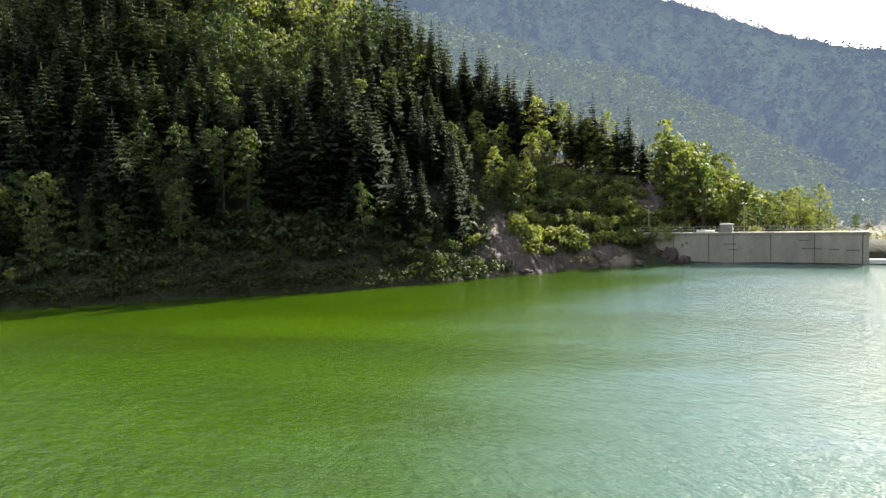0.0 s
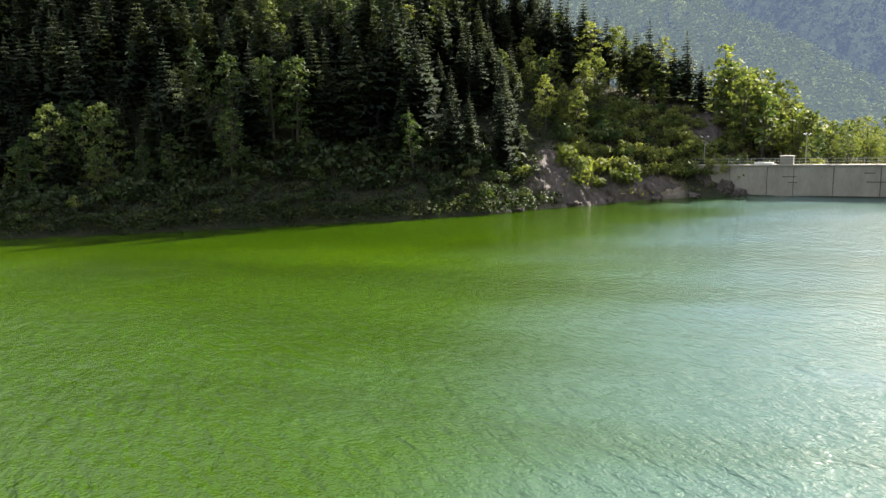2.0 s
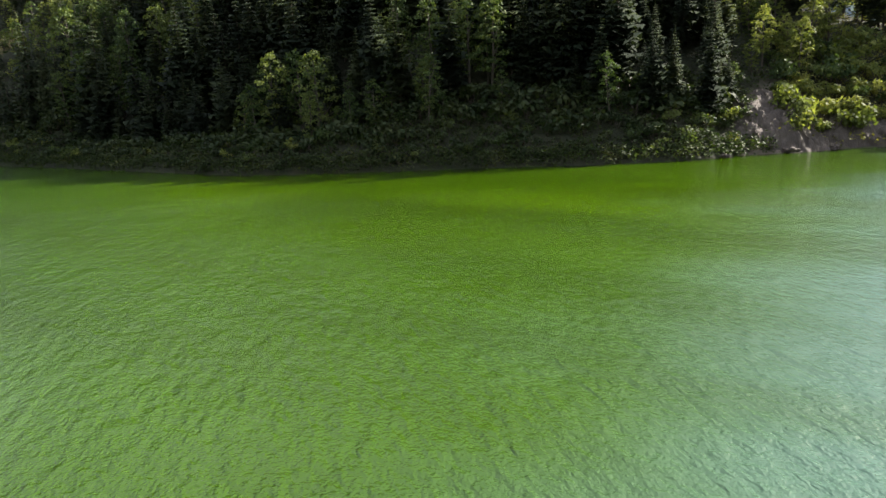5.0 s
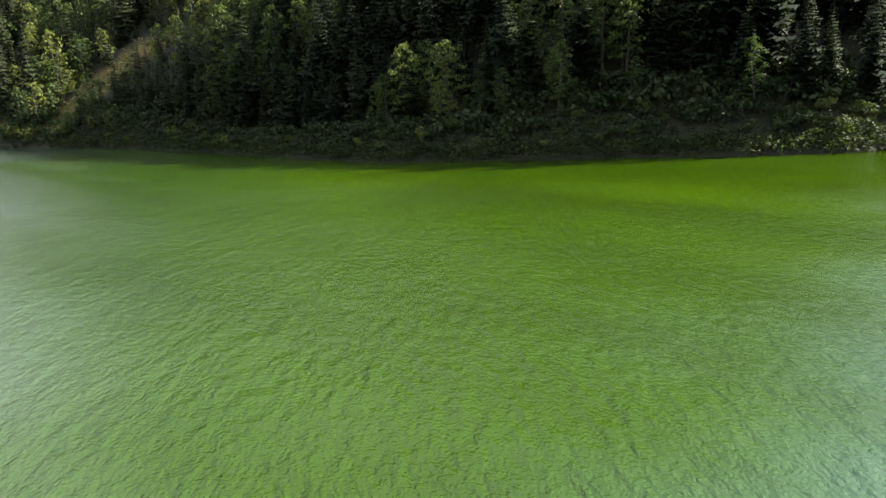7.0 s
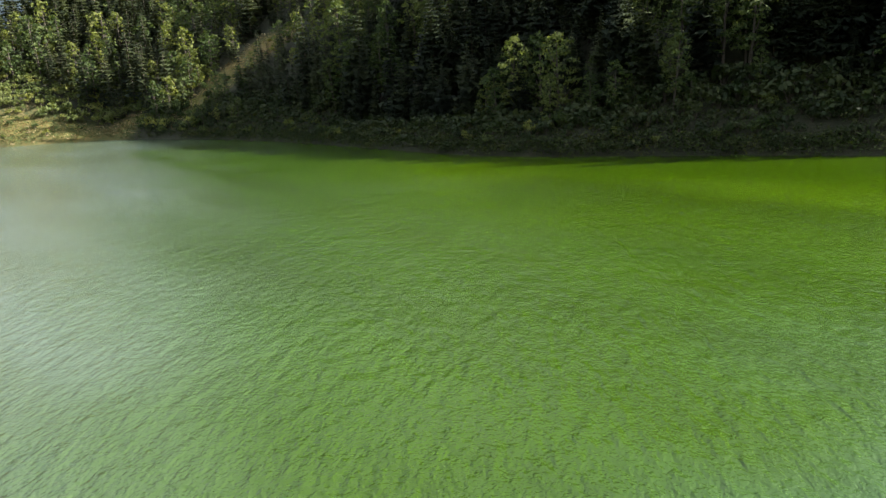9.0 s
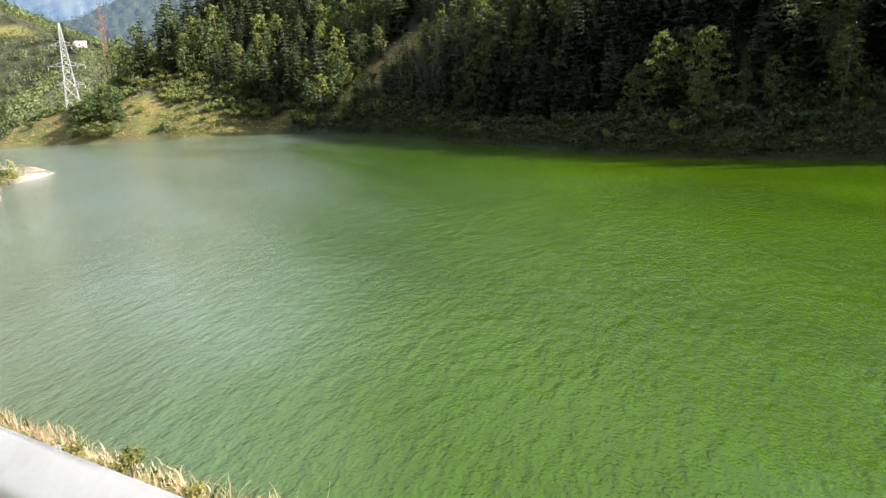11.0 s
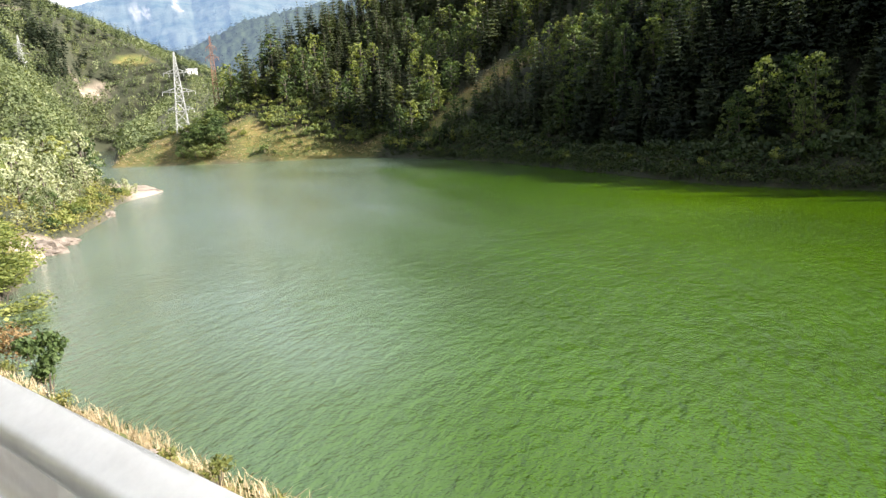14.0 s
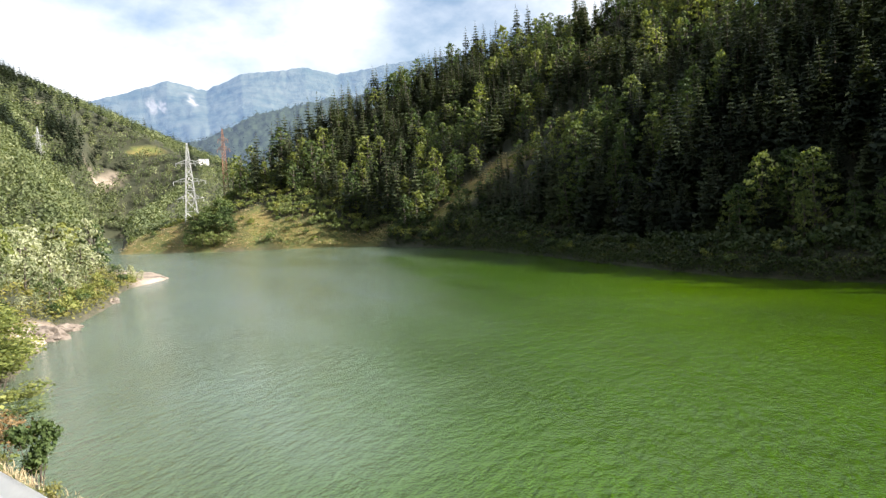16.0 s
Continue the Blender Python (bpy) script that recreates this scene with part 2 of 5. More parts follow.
def ground_material():
    m, n, l = node_material("ground_cover")
    out = n.new("ShaderNodeOutputMaterial")
    p = n.new("ShaderNodeBsdfPrincipled")
    p.inputs["Roughness"].default_value = 0.95
    a = noise_node(n, l, 0.05, 6.0, 0.65)
    b = noise_node(n, l, 1.3, 5.0, 0.6)
    soil = ramp_node(n, [(0.35, (0.010, 0.014, 0.005)), (0.52, (0.019, 0.023, 0.008)), (0.70, (0.040, 0.034, 0.018))])
    grass = ramp_node(n, [(0.42, (0.055, 0.082, 0.016)), (0.49, (0.105, 0.100, 0.024)), (0.55, (0.160, 0.120, 0.038)), (0.63, (0.200, 0.148, 0.058))])
    mixn = n.new("ShaderNodeMath"); mixn.operation = "MULTIPLY_ADD"
    mixn.inputs[1].default_value, mixn.inputs[2].default_value = 0.45, 0.28
    l.new(b.outputs["Fac"], mixn.inputs[0])
    add = n.new("ShaderNodeMath"); add.operation = "MULTIPLY_ADD"
    add.inputs[1].default_value = 0.5
    l.new(a.outputs["Fac"], add.inputs[0])
    half = n.new("ShaderNodeMath"); half.operation = "MULTIPLY"; half.inputs[1].default_value = 0.5
    l.new(b.outputs["Fac"], half.inputs[0]); l.new(half.outputs[0], add.inputs[2])
    l.new(add.outputs[0], soil.inputs["Fac"]); l.new(add.outputs[0], grass.inputs["Fac"])
    att = n.new("ShaderNodeAttribute"); att.attribute_name = "meadow"
    mx = n.new("ShaderNodeMixRGB")
    l.new(att.outputs["Fac"], mx.inputs["Fac"])
    l.new(soil.outputs["Color"], mx.inputs["Color1"]); l.new(grass.outputs["Color"], mx.inputs["Color2"])
    bare = n.new("ShaderNodeAttribute"); bare.attribute_name = "bare"
    rockc = ramp_node(n, [(0.35, (0.16, 0.12, 0.10)), (0.52, (0.29, 0.235, 0.195)), (0.70, (0.43, 0.37, 0.315))])
    l.new(add.outputs[0], rockc.inputs["Fac"])
    mx2 = n.new("ShaderNodeMixRGB")
    l.new(bare.outputs["Fac"], mx2.inputs["Fac"])
    l.new(mx.outputs["Color"], mx2.inputs["Color1"]); l.new(rockc.outputs["Color"], mx2.inputs["Color2"])
    l.new(mx2.outputs["Color"], p.inputs["Base Color"])
    bp = n.new("ShaderNodeBump")
    bp.inputs["Strength"].default_value, bp.inputs["Distance"].default_value = 0.8, 0.35
    l.new(b.outputs["Fac"], bp.inputs["Height"]); l.new(bp.outputs["Normal"], p.inputs["Normal"])
    l.new(p.outputs[0], out.inputs["Surface"])
    return m


GROUND = ground_material()

# ---- the lie of the land ----
EYE = 14.0                           # camera above the water
ROAD_Z = 12.4
ROAD = np.array((0.943, 0.333))      # along the road
ROAD_N = np.array((-0.333, 0.943))   # from the road to the lake
WALL_A, WALL_B = np.array((47.0, 133.0)), np.array((74.0, 119.0))

LAKE = np.array([
    (74, 119), (47, 133), (35, 130.5), (22, 126), (15, 122), (8, 119), (0, 113), (-13, 108.5), (-31, 105.5), (-56, 99.5),
    (-71, 97.5), (-81, 99), (-98, 103), (-120, 108), (-149, 114), (-180, 118), (-199, 117), (-222, 115), (-246, 110), (-262, 89),
    (-278, 71), (-306, 52), (-330, 37), (-345, 41), (-400, 47), (-520, 62), (-680, 84),
    (-680, 66), (-631, 56), (-530, 38), (-400, 29), (-300, 22), (-214, 23), (-194, 30), (-174, 30), (-167, 26), (-161, 21.5), (-152, 17),
    (-128, 12.5), (-99, 3), (-92, 1), (-77, -1), (-55, -9), (-40, -9), (-24, 0), (0, 8.6), (40, 22.7), (85, 40), (108, 75), (98, 106)], float)


def seg_dist(x, y, a, b):
    ax, ay = a[0], a[1]
    dx, dy = b[0] - ax, b[1] - ay
    t = np.clip(((x - ax) * dx + (y - ay) * dy) / (dx * dx + dy * dy), 0, 1)
    return np.hypot(x - ax - t * dx, y - ay - t * dy), t


def lake_dist(x, y):
    """Metres from the lake's edge: above 0 on land, below 0 in the water."""
    best = np.full(np.shape(x), 1e9)
    inside = np.zeros(np.shape(x), bool)
    for a, b in zip(LAKE, np.roll(LAKE, -1, axis=0)):
        d, _ = seg_dist(x, y, a, b)
        best = np.minimum(best, d)
        cross = (a[1] > y) != (b[1] > y)
        xi = a[0] + (y - a[1]) / (b[1] - a[1] if b[1] != a[1] else 1e-9) * (b[0] - a[0])
        inside ^= cross & (x < xi)
    return np.where(inside, -best, best)


RIDGES = [  # crest points x, y, z and the fall of the flanks
    (0.88, [(92, 170, -2), (77, 168, 4), (60, 159, 11), (41, 156, 21), (23, 157, 29), (-2, 164, 40), (-17, 175, 53), (-38, 191, 76), (-78, 214, 88), (-148, 235, 76)]),
    (0.88, [(-148, 235, 76), (-218, 248, 108), (-258, 203, 136), (-285, 166, 98), (-308, 118, 53), (-328, 92, 12)]),
    (0.90, [(-150, 240, 68), (-118, 165, 44), (-96, 112, 4)]),
    (0.62, [(-160, 470, 190), (-24, 449, 130), (79, 443, 96), (112, 436, 88), (147, 425, 64), (176, 414, 37), (201, 402, 8), (217, 394, -14)]),
    (0.50, [(-883, -243, 294), (-972, -76, 232), (-1024, 0, 206), (-1062, 32, 191), (-1123, 78, 173), (-1207, 148, 148), (-1285, 226, 129), (-1329, 270, 118), (-1346, 311, 110), (-1338, 435, 102), (-1280, 537, 109)]),
    (0.62, [(-330, 44, 9.5), (-320, 58, 14), (-302, 83, 16), (-287, 98, 12), (-269, 109, 6), (-250, 114, 2)]),
    (0.55, [(-420, 330, 55), (-700, 420, 60), (-1000, 430, 80)]),
]


def wobble(x, y, size, seed):
    """Smooth value noise, -1 to 1."""
    u, v = np.asarray(x) / size + seed * 17.3, np.asarray(y) / size - seed * 9.1
    i, j = np.floor(u), np.floor(v)
    fu, fv = u - i, v - j
    fu, fv = fu * fu * (3 - 2 * fu), fv * fv * (3 - 2 * fv)

    def h(a, b):
        s = np.sin(a * 127.1 + b * 311.7 + seed * 74.7) * 43758.5453
        return (s - np.floor(s)) * 2 - 1
    return (h(i, j) * (1 - fu) + h(i + 1, j) * fu) * (1 - fv) + (h(i, j + 1) * (1 - fu) + h(i + 1, j + 1) * fu) * fv


def land(x, y):
    """Height of the ground."""
    x, y = np.asarray(x, float), np.asarray(y, float)
    d = lake_dist(x, y)
    away = np.hypot(x, y)
    n = x * ROAD_N[0] + y * ROAD_N[1]
    rough = 0.5 * wobble(x, y, 9, 1) + 1.6 * wobble(x, y, 31, 2)
    hill = np.full(x.shape, 3.0)
    for fall, pts in RIDGES:
        for a, b in zip(pts, pts[1:]):
            dd, t = seg_dist(x, y, a, b)
            hill = np.maximum(hill, a[2] + t * (b[2] - a[2]) - fall * dd)
    hill = hill + rough * np.clip((away - 30) / 60, 0, 1)
    # unseen hillside behind the road, added high and steep to block skylight
    road = np.where(n < 4, ROAD_Z + np.clip(-n - 9, 0, 150) * 0.95 * np.clip((x + 250) / 110, 0, 1), -99)
    road = np.where((x > -420) & (x < 260), road, -99)
    shelf = np.where((n < 40) & (x < -20) & (x > -300), np.minimum(ROAD_Z, 12.4) + 0.6 * wobble(x, y, 14, 4), -99)
    hill = np.maximum(np.maximum(hill, road), shelf)
    near = np.clip((away - 22) / 45, 0, 1)
    slope = 1.885 * (1 - near) + 0.72 * near
    bank = np.interp(x, (-440, -345, -265, -60, -50), (1.7, 0.8, 0.5, 0.5, 0.72))
    side = np.clip((70 - y) / 25, 0, 1) * (x < -50)
    slope = slope * (1 - side) + bank * side
    shore = np.where(d > 0, d * slope + 0.35 * np.clip(d, 0, 1), d * 0.5)
    shore = np.where(d > 0, shore + 0.25 * wobble(x, y, 4, 3) * np.clip(d / 3, 0, 1) * np.clip(away / 30, 0.2, 1), shore)
    k = np.clip(away * 0.05, 0.35, 2.0)
    g = np.clip(0.5 + 0.5 * (hill - shore) / k, 0, 1)
    z = np.where(d > 0, hill * (1 - g) + shore * g - k * g * (1 - g), np.maximum(shore, -4))
    flat = np.abs(n + 2.6) < 4.4
    z = np.where(flat & (x > -200) & (x < 200), np.minimum(z, ROAD_Z - 0.05), z)
    # the gravel bar is low
    bar = np.hypot((x + 182) / 24, (y - 25) / 7.5)
    return np.where((bar < 1.3) & (d > 0), np.minimum(z, 0.5 + 0.15 * wobble(x, y, 3, 6) + np.clip(bar - 1, 0, 1) * 4), z)


QUARRY = ((-748, 72), (-762, 86))   # a bare scar on the valley's far side


def along(x, y, a, b, wide):
    d, _ = seg_dist(x, y, a, b)
    return np.clip(1.5 - d / wide, 0, 1)


def meadow(x, y):
    """1 where grass grows in place of woods."""
    g = along(x, y, (-209, 128), (-209, 140), 6) + along(x, y, (-209, 140), (-205, 151), 8) + along(x, y, (-205, 151), (-199, 160), 5)
    g = np.maximum(g, along(x, y, (-330, 40), (-276, 86), 9))
    g = np.maximum(g, np.maximum(along(x, y, (-316, 60), (-286, 82), 7), along(x, y, (-286, 82), (-256, 100), 8)))
    g = np.maximum(g, along(x, y, (-256, 102), (-236, 116), 6))
    g = np.maximum(g, along(x, y, (-222, 216), (-217, 230), 9))
    g = np.maximum(g, along(x, y, (-800, 114), (-790, 138), 6))
    n = x * ROAD_N[0] + y * ROAD_N[1]
    g = np.maximum(g, np.clip(1.4 - np.hypot(x, y) / 45, 0, 1) * (n > -14))
    return np.clip(g + (0.35 * wobble(x, y, 5, 8) + 0.4 * wobble(x, y, 11, 18)) * (g > 0.02), 0, 1)


def bare(x, y):
    """1 where rock or gravel lies open."""
    g = along(x, y, (12, 123), (16, 132), 5.0) + along(x, y, (34, 133), (18, 127), 2.2)
    g = np.maximum(g, along(x, y, (45, 147), (45, 161), 5.5))
    g = np.maximum(g, np.clip(2.2 - np.hypot((x + 182) / 22, (y - 25) / 7) * 1.5, 0, 1))
    g = np.maximum(g, along(x, y, (-94, 0), (-101, 2), 2.5))
    g = np.maximum(g, along(x, y, QUARRY[0], QUARRY[1], 8))
    g = np.maximum(g, 0.7 * along(x, y, (-822, 22), (-822, 35), 6))
    d = lake_dist(x, y)
    g = np.maximum(g, np.clip(1.2 - np.abs(d) / 0.7, 0, 0.2) * (y < 85))
    return np.clip(g * (0.8 + 0.5 * wobble(x, y, 3.5, 9)), 0, 1)


def mesh_object(name, verts, faces, mats, smooth=False, parent=None, label=""):
    me = bpy.data.meshes.new(name)
    me.from_pydata(verts, [], faces)
    for mt in mats if isinstance(mats, (list, tuple)) else [mats]:
        me.materials.append(mt)
    if smooth:
        me.polygons.foreach_set("use_smooth", [True] * len(me.polygons))
    ob = new(name, me)
    if parent:
        ob.parent = parent
    if label:
        tagged(ob, label)
    return ob


def quads_object(name, v, q, mats, mat_index=None, smooth=False, parent=None):
    """A mesh from arrays: v (n, 3), q (m, 4)."""
    me = bpy.data.meshes.new(name)
    me.vertices.add(len(v))
    me.vertices.foreach_set("co", np.asarray(v, np.float32).ravel())
    me.loops.add(q.size)
    me.loops.foreach_set("vertex_index", q.ravel().astype(np.int32))
    me.polygons.add(len(q))
    me.polygons.foreach_set("loop_start", np.arange(0, q.size, q.shape[1], dtype=np.int32))
    for mt in mats if isinstance(mats, (list, tuple)) else [mats]:
        me.materials.append(mt)
    if mat_index is not None:
        me.polygons.foreach_set("material_index", mat_index.astype(np.int32))
    if smooth:
        me.polygons.foreach_set("use_smooth", np.ones(len(q), bool))
    me.update(calc_edges=True)
    me.validate()
    ob = new(name, me)
    if parent:
        ob.parent = parent
    return ob


def build_ground():
    az = np.concatenate([np.arange(-42, 102, 0.48), np.arange(102, 318, 2.4)])
    rad = [1.2]
    while rad[-1] < 4600:
        r = rad[-1]
        rad.append(r + (0.16 if r < 9 else 0.3 if r < 16 else 0.9 if r < 40 else 1.5 if r < 80 else 1.6 if r < 150 else 2.6 if r < 350 else 6.0 if 660 < r < 870 else r * 0.022))
    rad = np.array(rad)
    aa, rr = np.meshgrid(np.radians(az), rad)
    x, y = -np.sin(aa) * rr, np.cos(aa) * rr
    z = land(x, y)
    k, m = rr.shape
    v = np.stack([x, y, z], -1).reshape(-1, 3)
    v = np.vstack([v, [[0, 0, land(0.0, 0.0)]]])
    i, j = np.meshgrid(np.arange(k - 1), np.arange(m), indexing="ij")
    j2 = (j + 1) % m
    q = np.stack([i * m + j, (i + 1) * m + j, (i + 1) * m + j2, i * m + j2], -1).reshape(-1, 4)
    ob = quads_object("ground", v, q, GROUND, smooth=True)
    cap = bmesh.new()
    cap.from_mesh(ob.data)
    cap.verts.ensure_lookup_table()
    c = cap.verts[len(v) - 1]
    for a in range(m):
        cap.faces.new((c, cap.verts[(a + 1) % m], cap.verts[a])).smooth = True
    bmesh.ops.recalc_face_normals(cap, faces=cap.faces)
    cap.to_mesh(ob.data)
    cap.free()
    for nm, fn in (("meadow", meadow), ("bare", bare)):
        at = ob.data.attributes.new(nm, "FLOAT", "POINT")
        at.data.foreach_set("value", fn(v[:, 0], v[:, 1]).astype(np.float32))
    # the hill behind the dam takes the wood colour with haze painted in
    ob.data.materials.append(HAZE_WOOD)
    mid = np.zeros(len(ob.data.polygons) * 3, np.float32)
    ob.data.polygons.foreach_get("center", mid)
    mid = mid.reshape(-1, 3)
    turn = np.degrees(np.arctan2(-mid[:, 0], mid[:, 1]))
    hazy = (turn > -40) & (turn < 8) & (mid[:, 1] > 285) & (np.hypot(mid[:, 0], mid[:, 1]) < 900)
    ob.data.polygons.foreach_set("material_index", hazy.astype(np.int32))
    return tagged(ob, "hilly ground with soil, dry meadow and bare rock", "ground", kind="structure")


build_ground()


def build_water():
    """The lake's surface, with where algae and silty water lie, where the far green brightens, and where sky reflection
    is painted in.
    """
    gx = np.concatenate([np.arange(-900, -260, 8.0), np.arange(-260, 115.1, 1.5)])
    gy = np.arange(-40, 140.1, 1.5)
    x, y = np.meshgrid(gx, gy)
    sway = 7 * wobble(x * 0.5, y, 15, 61) + 2.5 * wobble(x * 0.5, y, 4, 62)
    # silty water, paled by painted sky reflection, fills the bay below a line from the near bank to the far gully
    off = ((x + 15) * 62 + (y - 8) * 95) / 113.4
    silt_sky = np.clip((6 - off + sway) / 34, 0, 1)
    silt_sky = np.maximum(silt_sky, np.clip((-150 - x + sway) / 60, 0, 1) * np.clip((68 - y + 1.5 * sway) / 26, 0, 1))
    # pale blue-green painted in for sky reflection towards the dam
    sky_teal = np.clip((x + 0.18 * (60 - y) + 9 + sway) / 36, 0, 1) * np.clip((x - 0.9 * (y - 84) + 12 + sway) / 30, 0, 1)
    sky_teal = np.maximum(sky_teal, 0.16 * along(x, y + 0.4 * sway, (-5, 32), (20, 38), 7))
    far = np.clip((y + 0.25 * x - 38 + sway) / 30, 0, 1) * np.clip((x + 105 + sway) / 50, 0, 1)
    olive = 0.75 * along(x, y + 0.7 * sway, (-42, 71), (10, 58), 10) + 0.85 * np.clip((y - 76 + sway) / 14, 0, 1) * np.clip((x + 75) / 30, 0, 1)
    thin = np.zeros(x.shape)
    for a, b in (((-175, 88), (-97, 66)), ((-97, 66), (-60, 54)), ((-60, 54), (-36, 46)), ((-36, 46), (-14, 41))):
        thin = np.maximum(thin, along(x, y + 0.45 * sway, a, b, 2.3))
    thin *= 0.65 + 0.5 * wobble(x, y, 7, 63)
    olive = np.maximum(olive, np.clip(thin, 0, 1))
    silt_sky = silt_sky * (1 - 0.65 * np.clip(thin, 0, 1))
    olive = olive * (1 - 0.8 * silt_sky) * (1 - sky_teal)
    k, m = x.shape
    i, j = np.meshgrid(np.arange(k - 1), np.arange(m - 1), indexing="ij")
    c = i * m + j
    ob = quads_object("water", np.stack([x, y, x * 0], -1).reshape(-1, 3), np.stack([c, c + 1, c + m + 1, c + m], -1).reshape(-1, 4), WATER)
    for nm, val in (("silt_sky", silt_sky), ("sky_teal", sky_teal), ("olive", olive), ("far", far), ("chop", (np.hypot(x, y) - 25) / 130)):
        v = np.clip(val, 0, 1)
        at = ob.data.attributes.new(nm, "FLOAT", "POINT")
        at.data.foreach_set("value", (v * v * (3 - 2 * v)).ravel().astype(np.float32))
    return tagged(ob, "green algae-rich reservoir water with wind ripples", "water", kind="structure")


build_water()


def build_ridge(name, pts, depth, drop, mat, label, steps, rug, seed, fine=1.0, slides=(), woods=0):
    """A far hill or mountain: a crest with a rugged skyline and a front that falls towards the valley."""
    pts = np.array(pts, float)
    s = np.concatenate([[0], np.cumsum(np.hypot(*np.diff(pts[:, :2], axis=0).T))])
    u = np.linspace(0, s[-1], steps)
    cx, cy, cz = (np.interp(u, s, pts[:, c]) for c in range(3))
    rows = 40
    v, q = [], []
    for r in range(rows + 1):
        f = r / rows
        d = np.hypot(cx, cy)
        k = 1 - f * depth / d
        gully = wobble(u, u * 0 + 3, rug * 5, seed) * np.sin(f * 3.0) + 0.5 * wobble(u, u * 0 + f * 40, rug * 2.0, seed + 1) * min(1, f * 4)
        z = cz * (1 - f ** 0.85) + drop * f ** 0.85 + rug * 0.55 * gully + fine * (rug * 0.10 * wobble(u, u * 0 + f * 300, rug * 0.25, seed + 2) + rug * 0.06 * wobble(u, u * 0 + f * 900, rug * 0.1, seed + 5))
        v.append(np.stack([cx * k, cy * k, z], -1))
    v = np.concatenate(v)
    for r in range(rows):
        i = np.arange(steps - 1) + r * steps
        q.append(np.stack([i, i + 1, i + steps + 1, i + steps], -1))
    ob = quads_object(name, v, np.concatenate(q), mat, smooth=True)
    if slides:
        az = np.degrees(np.arctan2(-v[:, 0], v[:, 1]))
        f = np.repeat(np.arange(rows + 1) / rows, steps)
        open_rock = np.zeros(len(v))
        for a, f0, f1, wide in slides:
            sway = a - 2.4 * (f - f0) + 0.22 * wobble(f * 60, az * 3, 1.0, seed)
            open_rock = np.maximum(open_rock, np.clip(1.4 - np.abs(az - sway) / wide, 0, 1) * np.clip((f - f0) / 0.05 + 0.3, 0, 1) * np.clip((f1 - f) / 0.05 + 0.3, 0, 1))
        at = ob.data.attributes.new("slide", "FLOAT", "POINT")
        at.data.foreach_set("value", (0.6 * open_rock).astype(np.float32))
    if woods:
        rng = np.random.default_rng(seed)
        pick = rng.integers(0, len(v) - steps, woods)
        p = v[pick] + (v[pick + steps] - v[pick]) * rng.uniform(0, 1, (woods, 1)) + rng.normal(0, 1, (woods, 3)) * (4, 4, 0.5)
        p = np.concatenate([p, v[rng.integers(0, steps * 2, woods // 8)]])
        vs, qs = [], []
        for k, c in enumerate(p):
            d = rng.normal(0, 1, (8, 3)) * (2.2, 2.2, 2.2) + (0, 0, 3.0)
            a, b = leaf_quads(d, d * 0.3 + (0, 0, 0.4), 1.5, rng)
            vs.append(a + c); qs.append(b + len(a) * k)
        wood = quads_object("far_wood", np.concatenate(vs), np.concatenate(qs), mat)
        tagged(wood, "blue hazy tree crowns on a far hillside", "trees", kind="stuff")
    return tagged(ob, label, "mountain", kind="structure")


def polar(az, d, z):
    return (-math.sin(radians(az)) * d, math.cos(radians(az)) * d, z)


def crest(d, *azel, lift=0.0):
    return [polar(a, d, EYE + d * math.tan(radians(e)) + lift) for a, e in azel]



# ---- plants ----
def rot_z(v, a):
    c, s = math.cos(a), math.sin(a)
    return v @ np.array([[c, s, 0], [-s, c, 0], [0, 0, 1.0]])


def leaf_quads(centre, out, size, rng, aspect=0.75, jitter=0.7):
    """Kite-shaped sprays of leaves round the given centres, facing outwards more or less."""
    k = len(centre)
    nrm = out + rng.normal(0, jitter, (k, 3))
    nrm /= np.linalg.norm(nrm, axis=1)[:, None] + 1e-9
    a = np.cross(nrm, rng.normal(0, 1, (k, 3)))
    a /= np.linalg.norm(a, axis=1)[:, None] + 1e-9
    b = np.cross(nrm, a)
    s = (size * rng.uniform(0.6, 1.35, k))[:, None]
    bend = nrm * s * rng.uniform(-0.25, 0.25, (k, 1))
    v = np.stack([centre - a * s, centre - b * s * aspect * 0.6 + bend, centre + a * s, centre + b * s * aspect + bend], 1).reshape(-1, 3)
    return v, np.arange(4 * k).reshape(-1, 4)


def tube(points, radii, sides=6):
    """A bent, tapered round limb as arrays."""
    points = np.asarray(points, float)
    v, q = [], []
    for i, (p, r) in enumerate(zip(points, radii)):
        d = points[min(i + 1, len(points) - 1)] - points[max(i - 1, 0)]
        d /= np.linalg.norm(d) + 1e-9
        a = np.cross(d, (0.31, 0.95, 0.1)); a /= np.linalg.norm(a)
        b = np.cross(d, a)
        for k in range(sides):
            t = 2 * math.pi * k / sides
            v.append(p + r * (a * math.cos(t) + b * math.sin(t)))
    for i in range(len(points) - 1):
        for k in range(sides):
            k2 = (k + 1) % sides
            q.append((i * sides + k, i * sides + k2, (i + 1) * sides + k2, (i + 1) * sides + k))
    return np.array(v), np.array(q)


def merge(pieces):
    v, q, at = [], [], 0
    for a, b in pieces:
        v.append(a); q.append(b + at); at += len(a)
    return np.concatenate(v), np.concatenate(q)


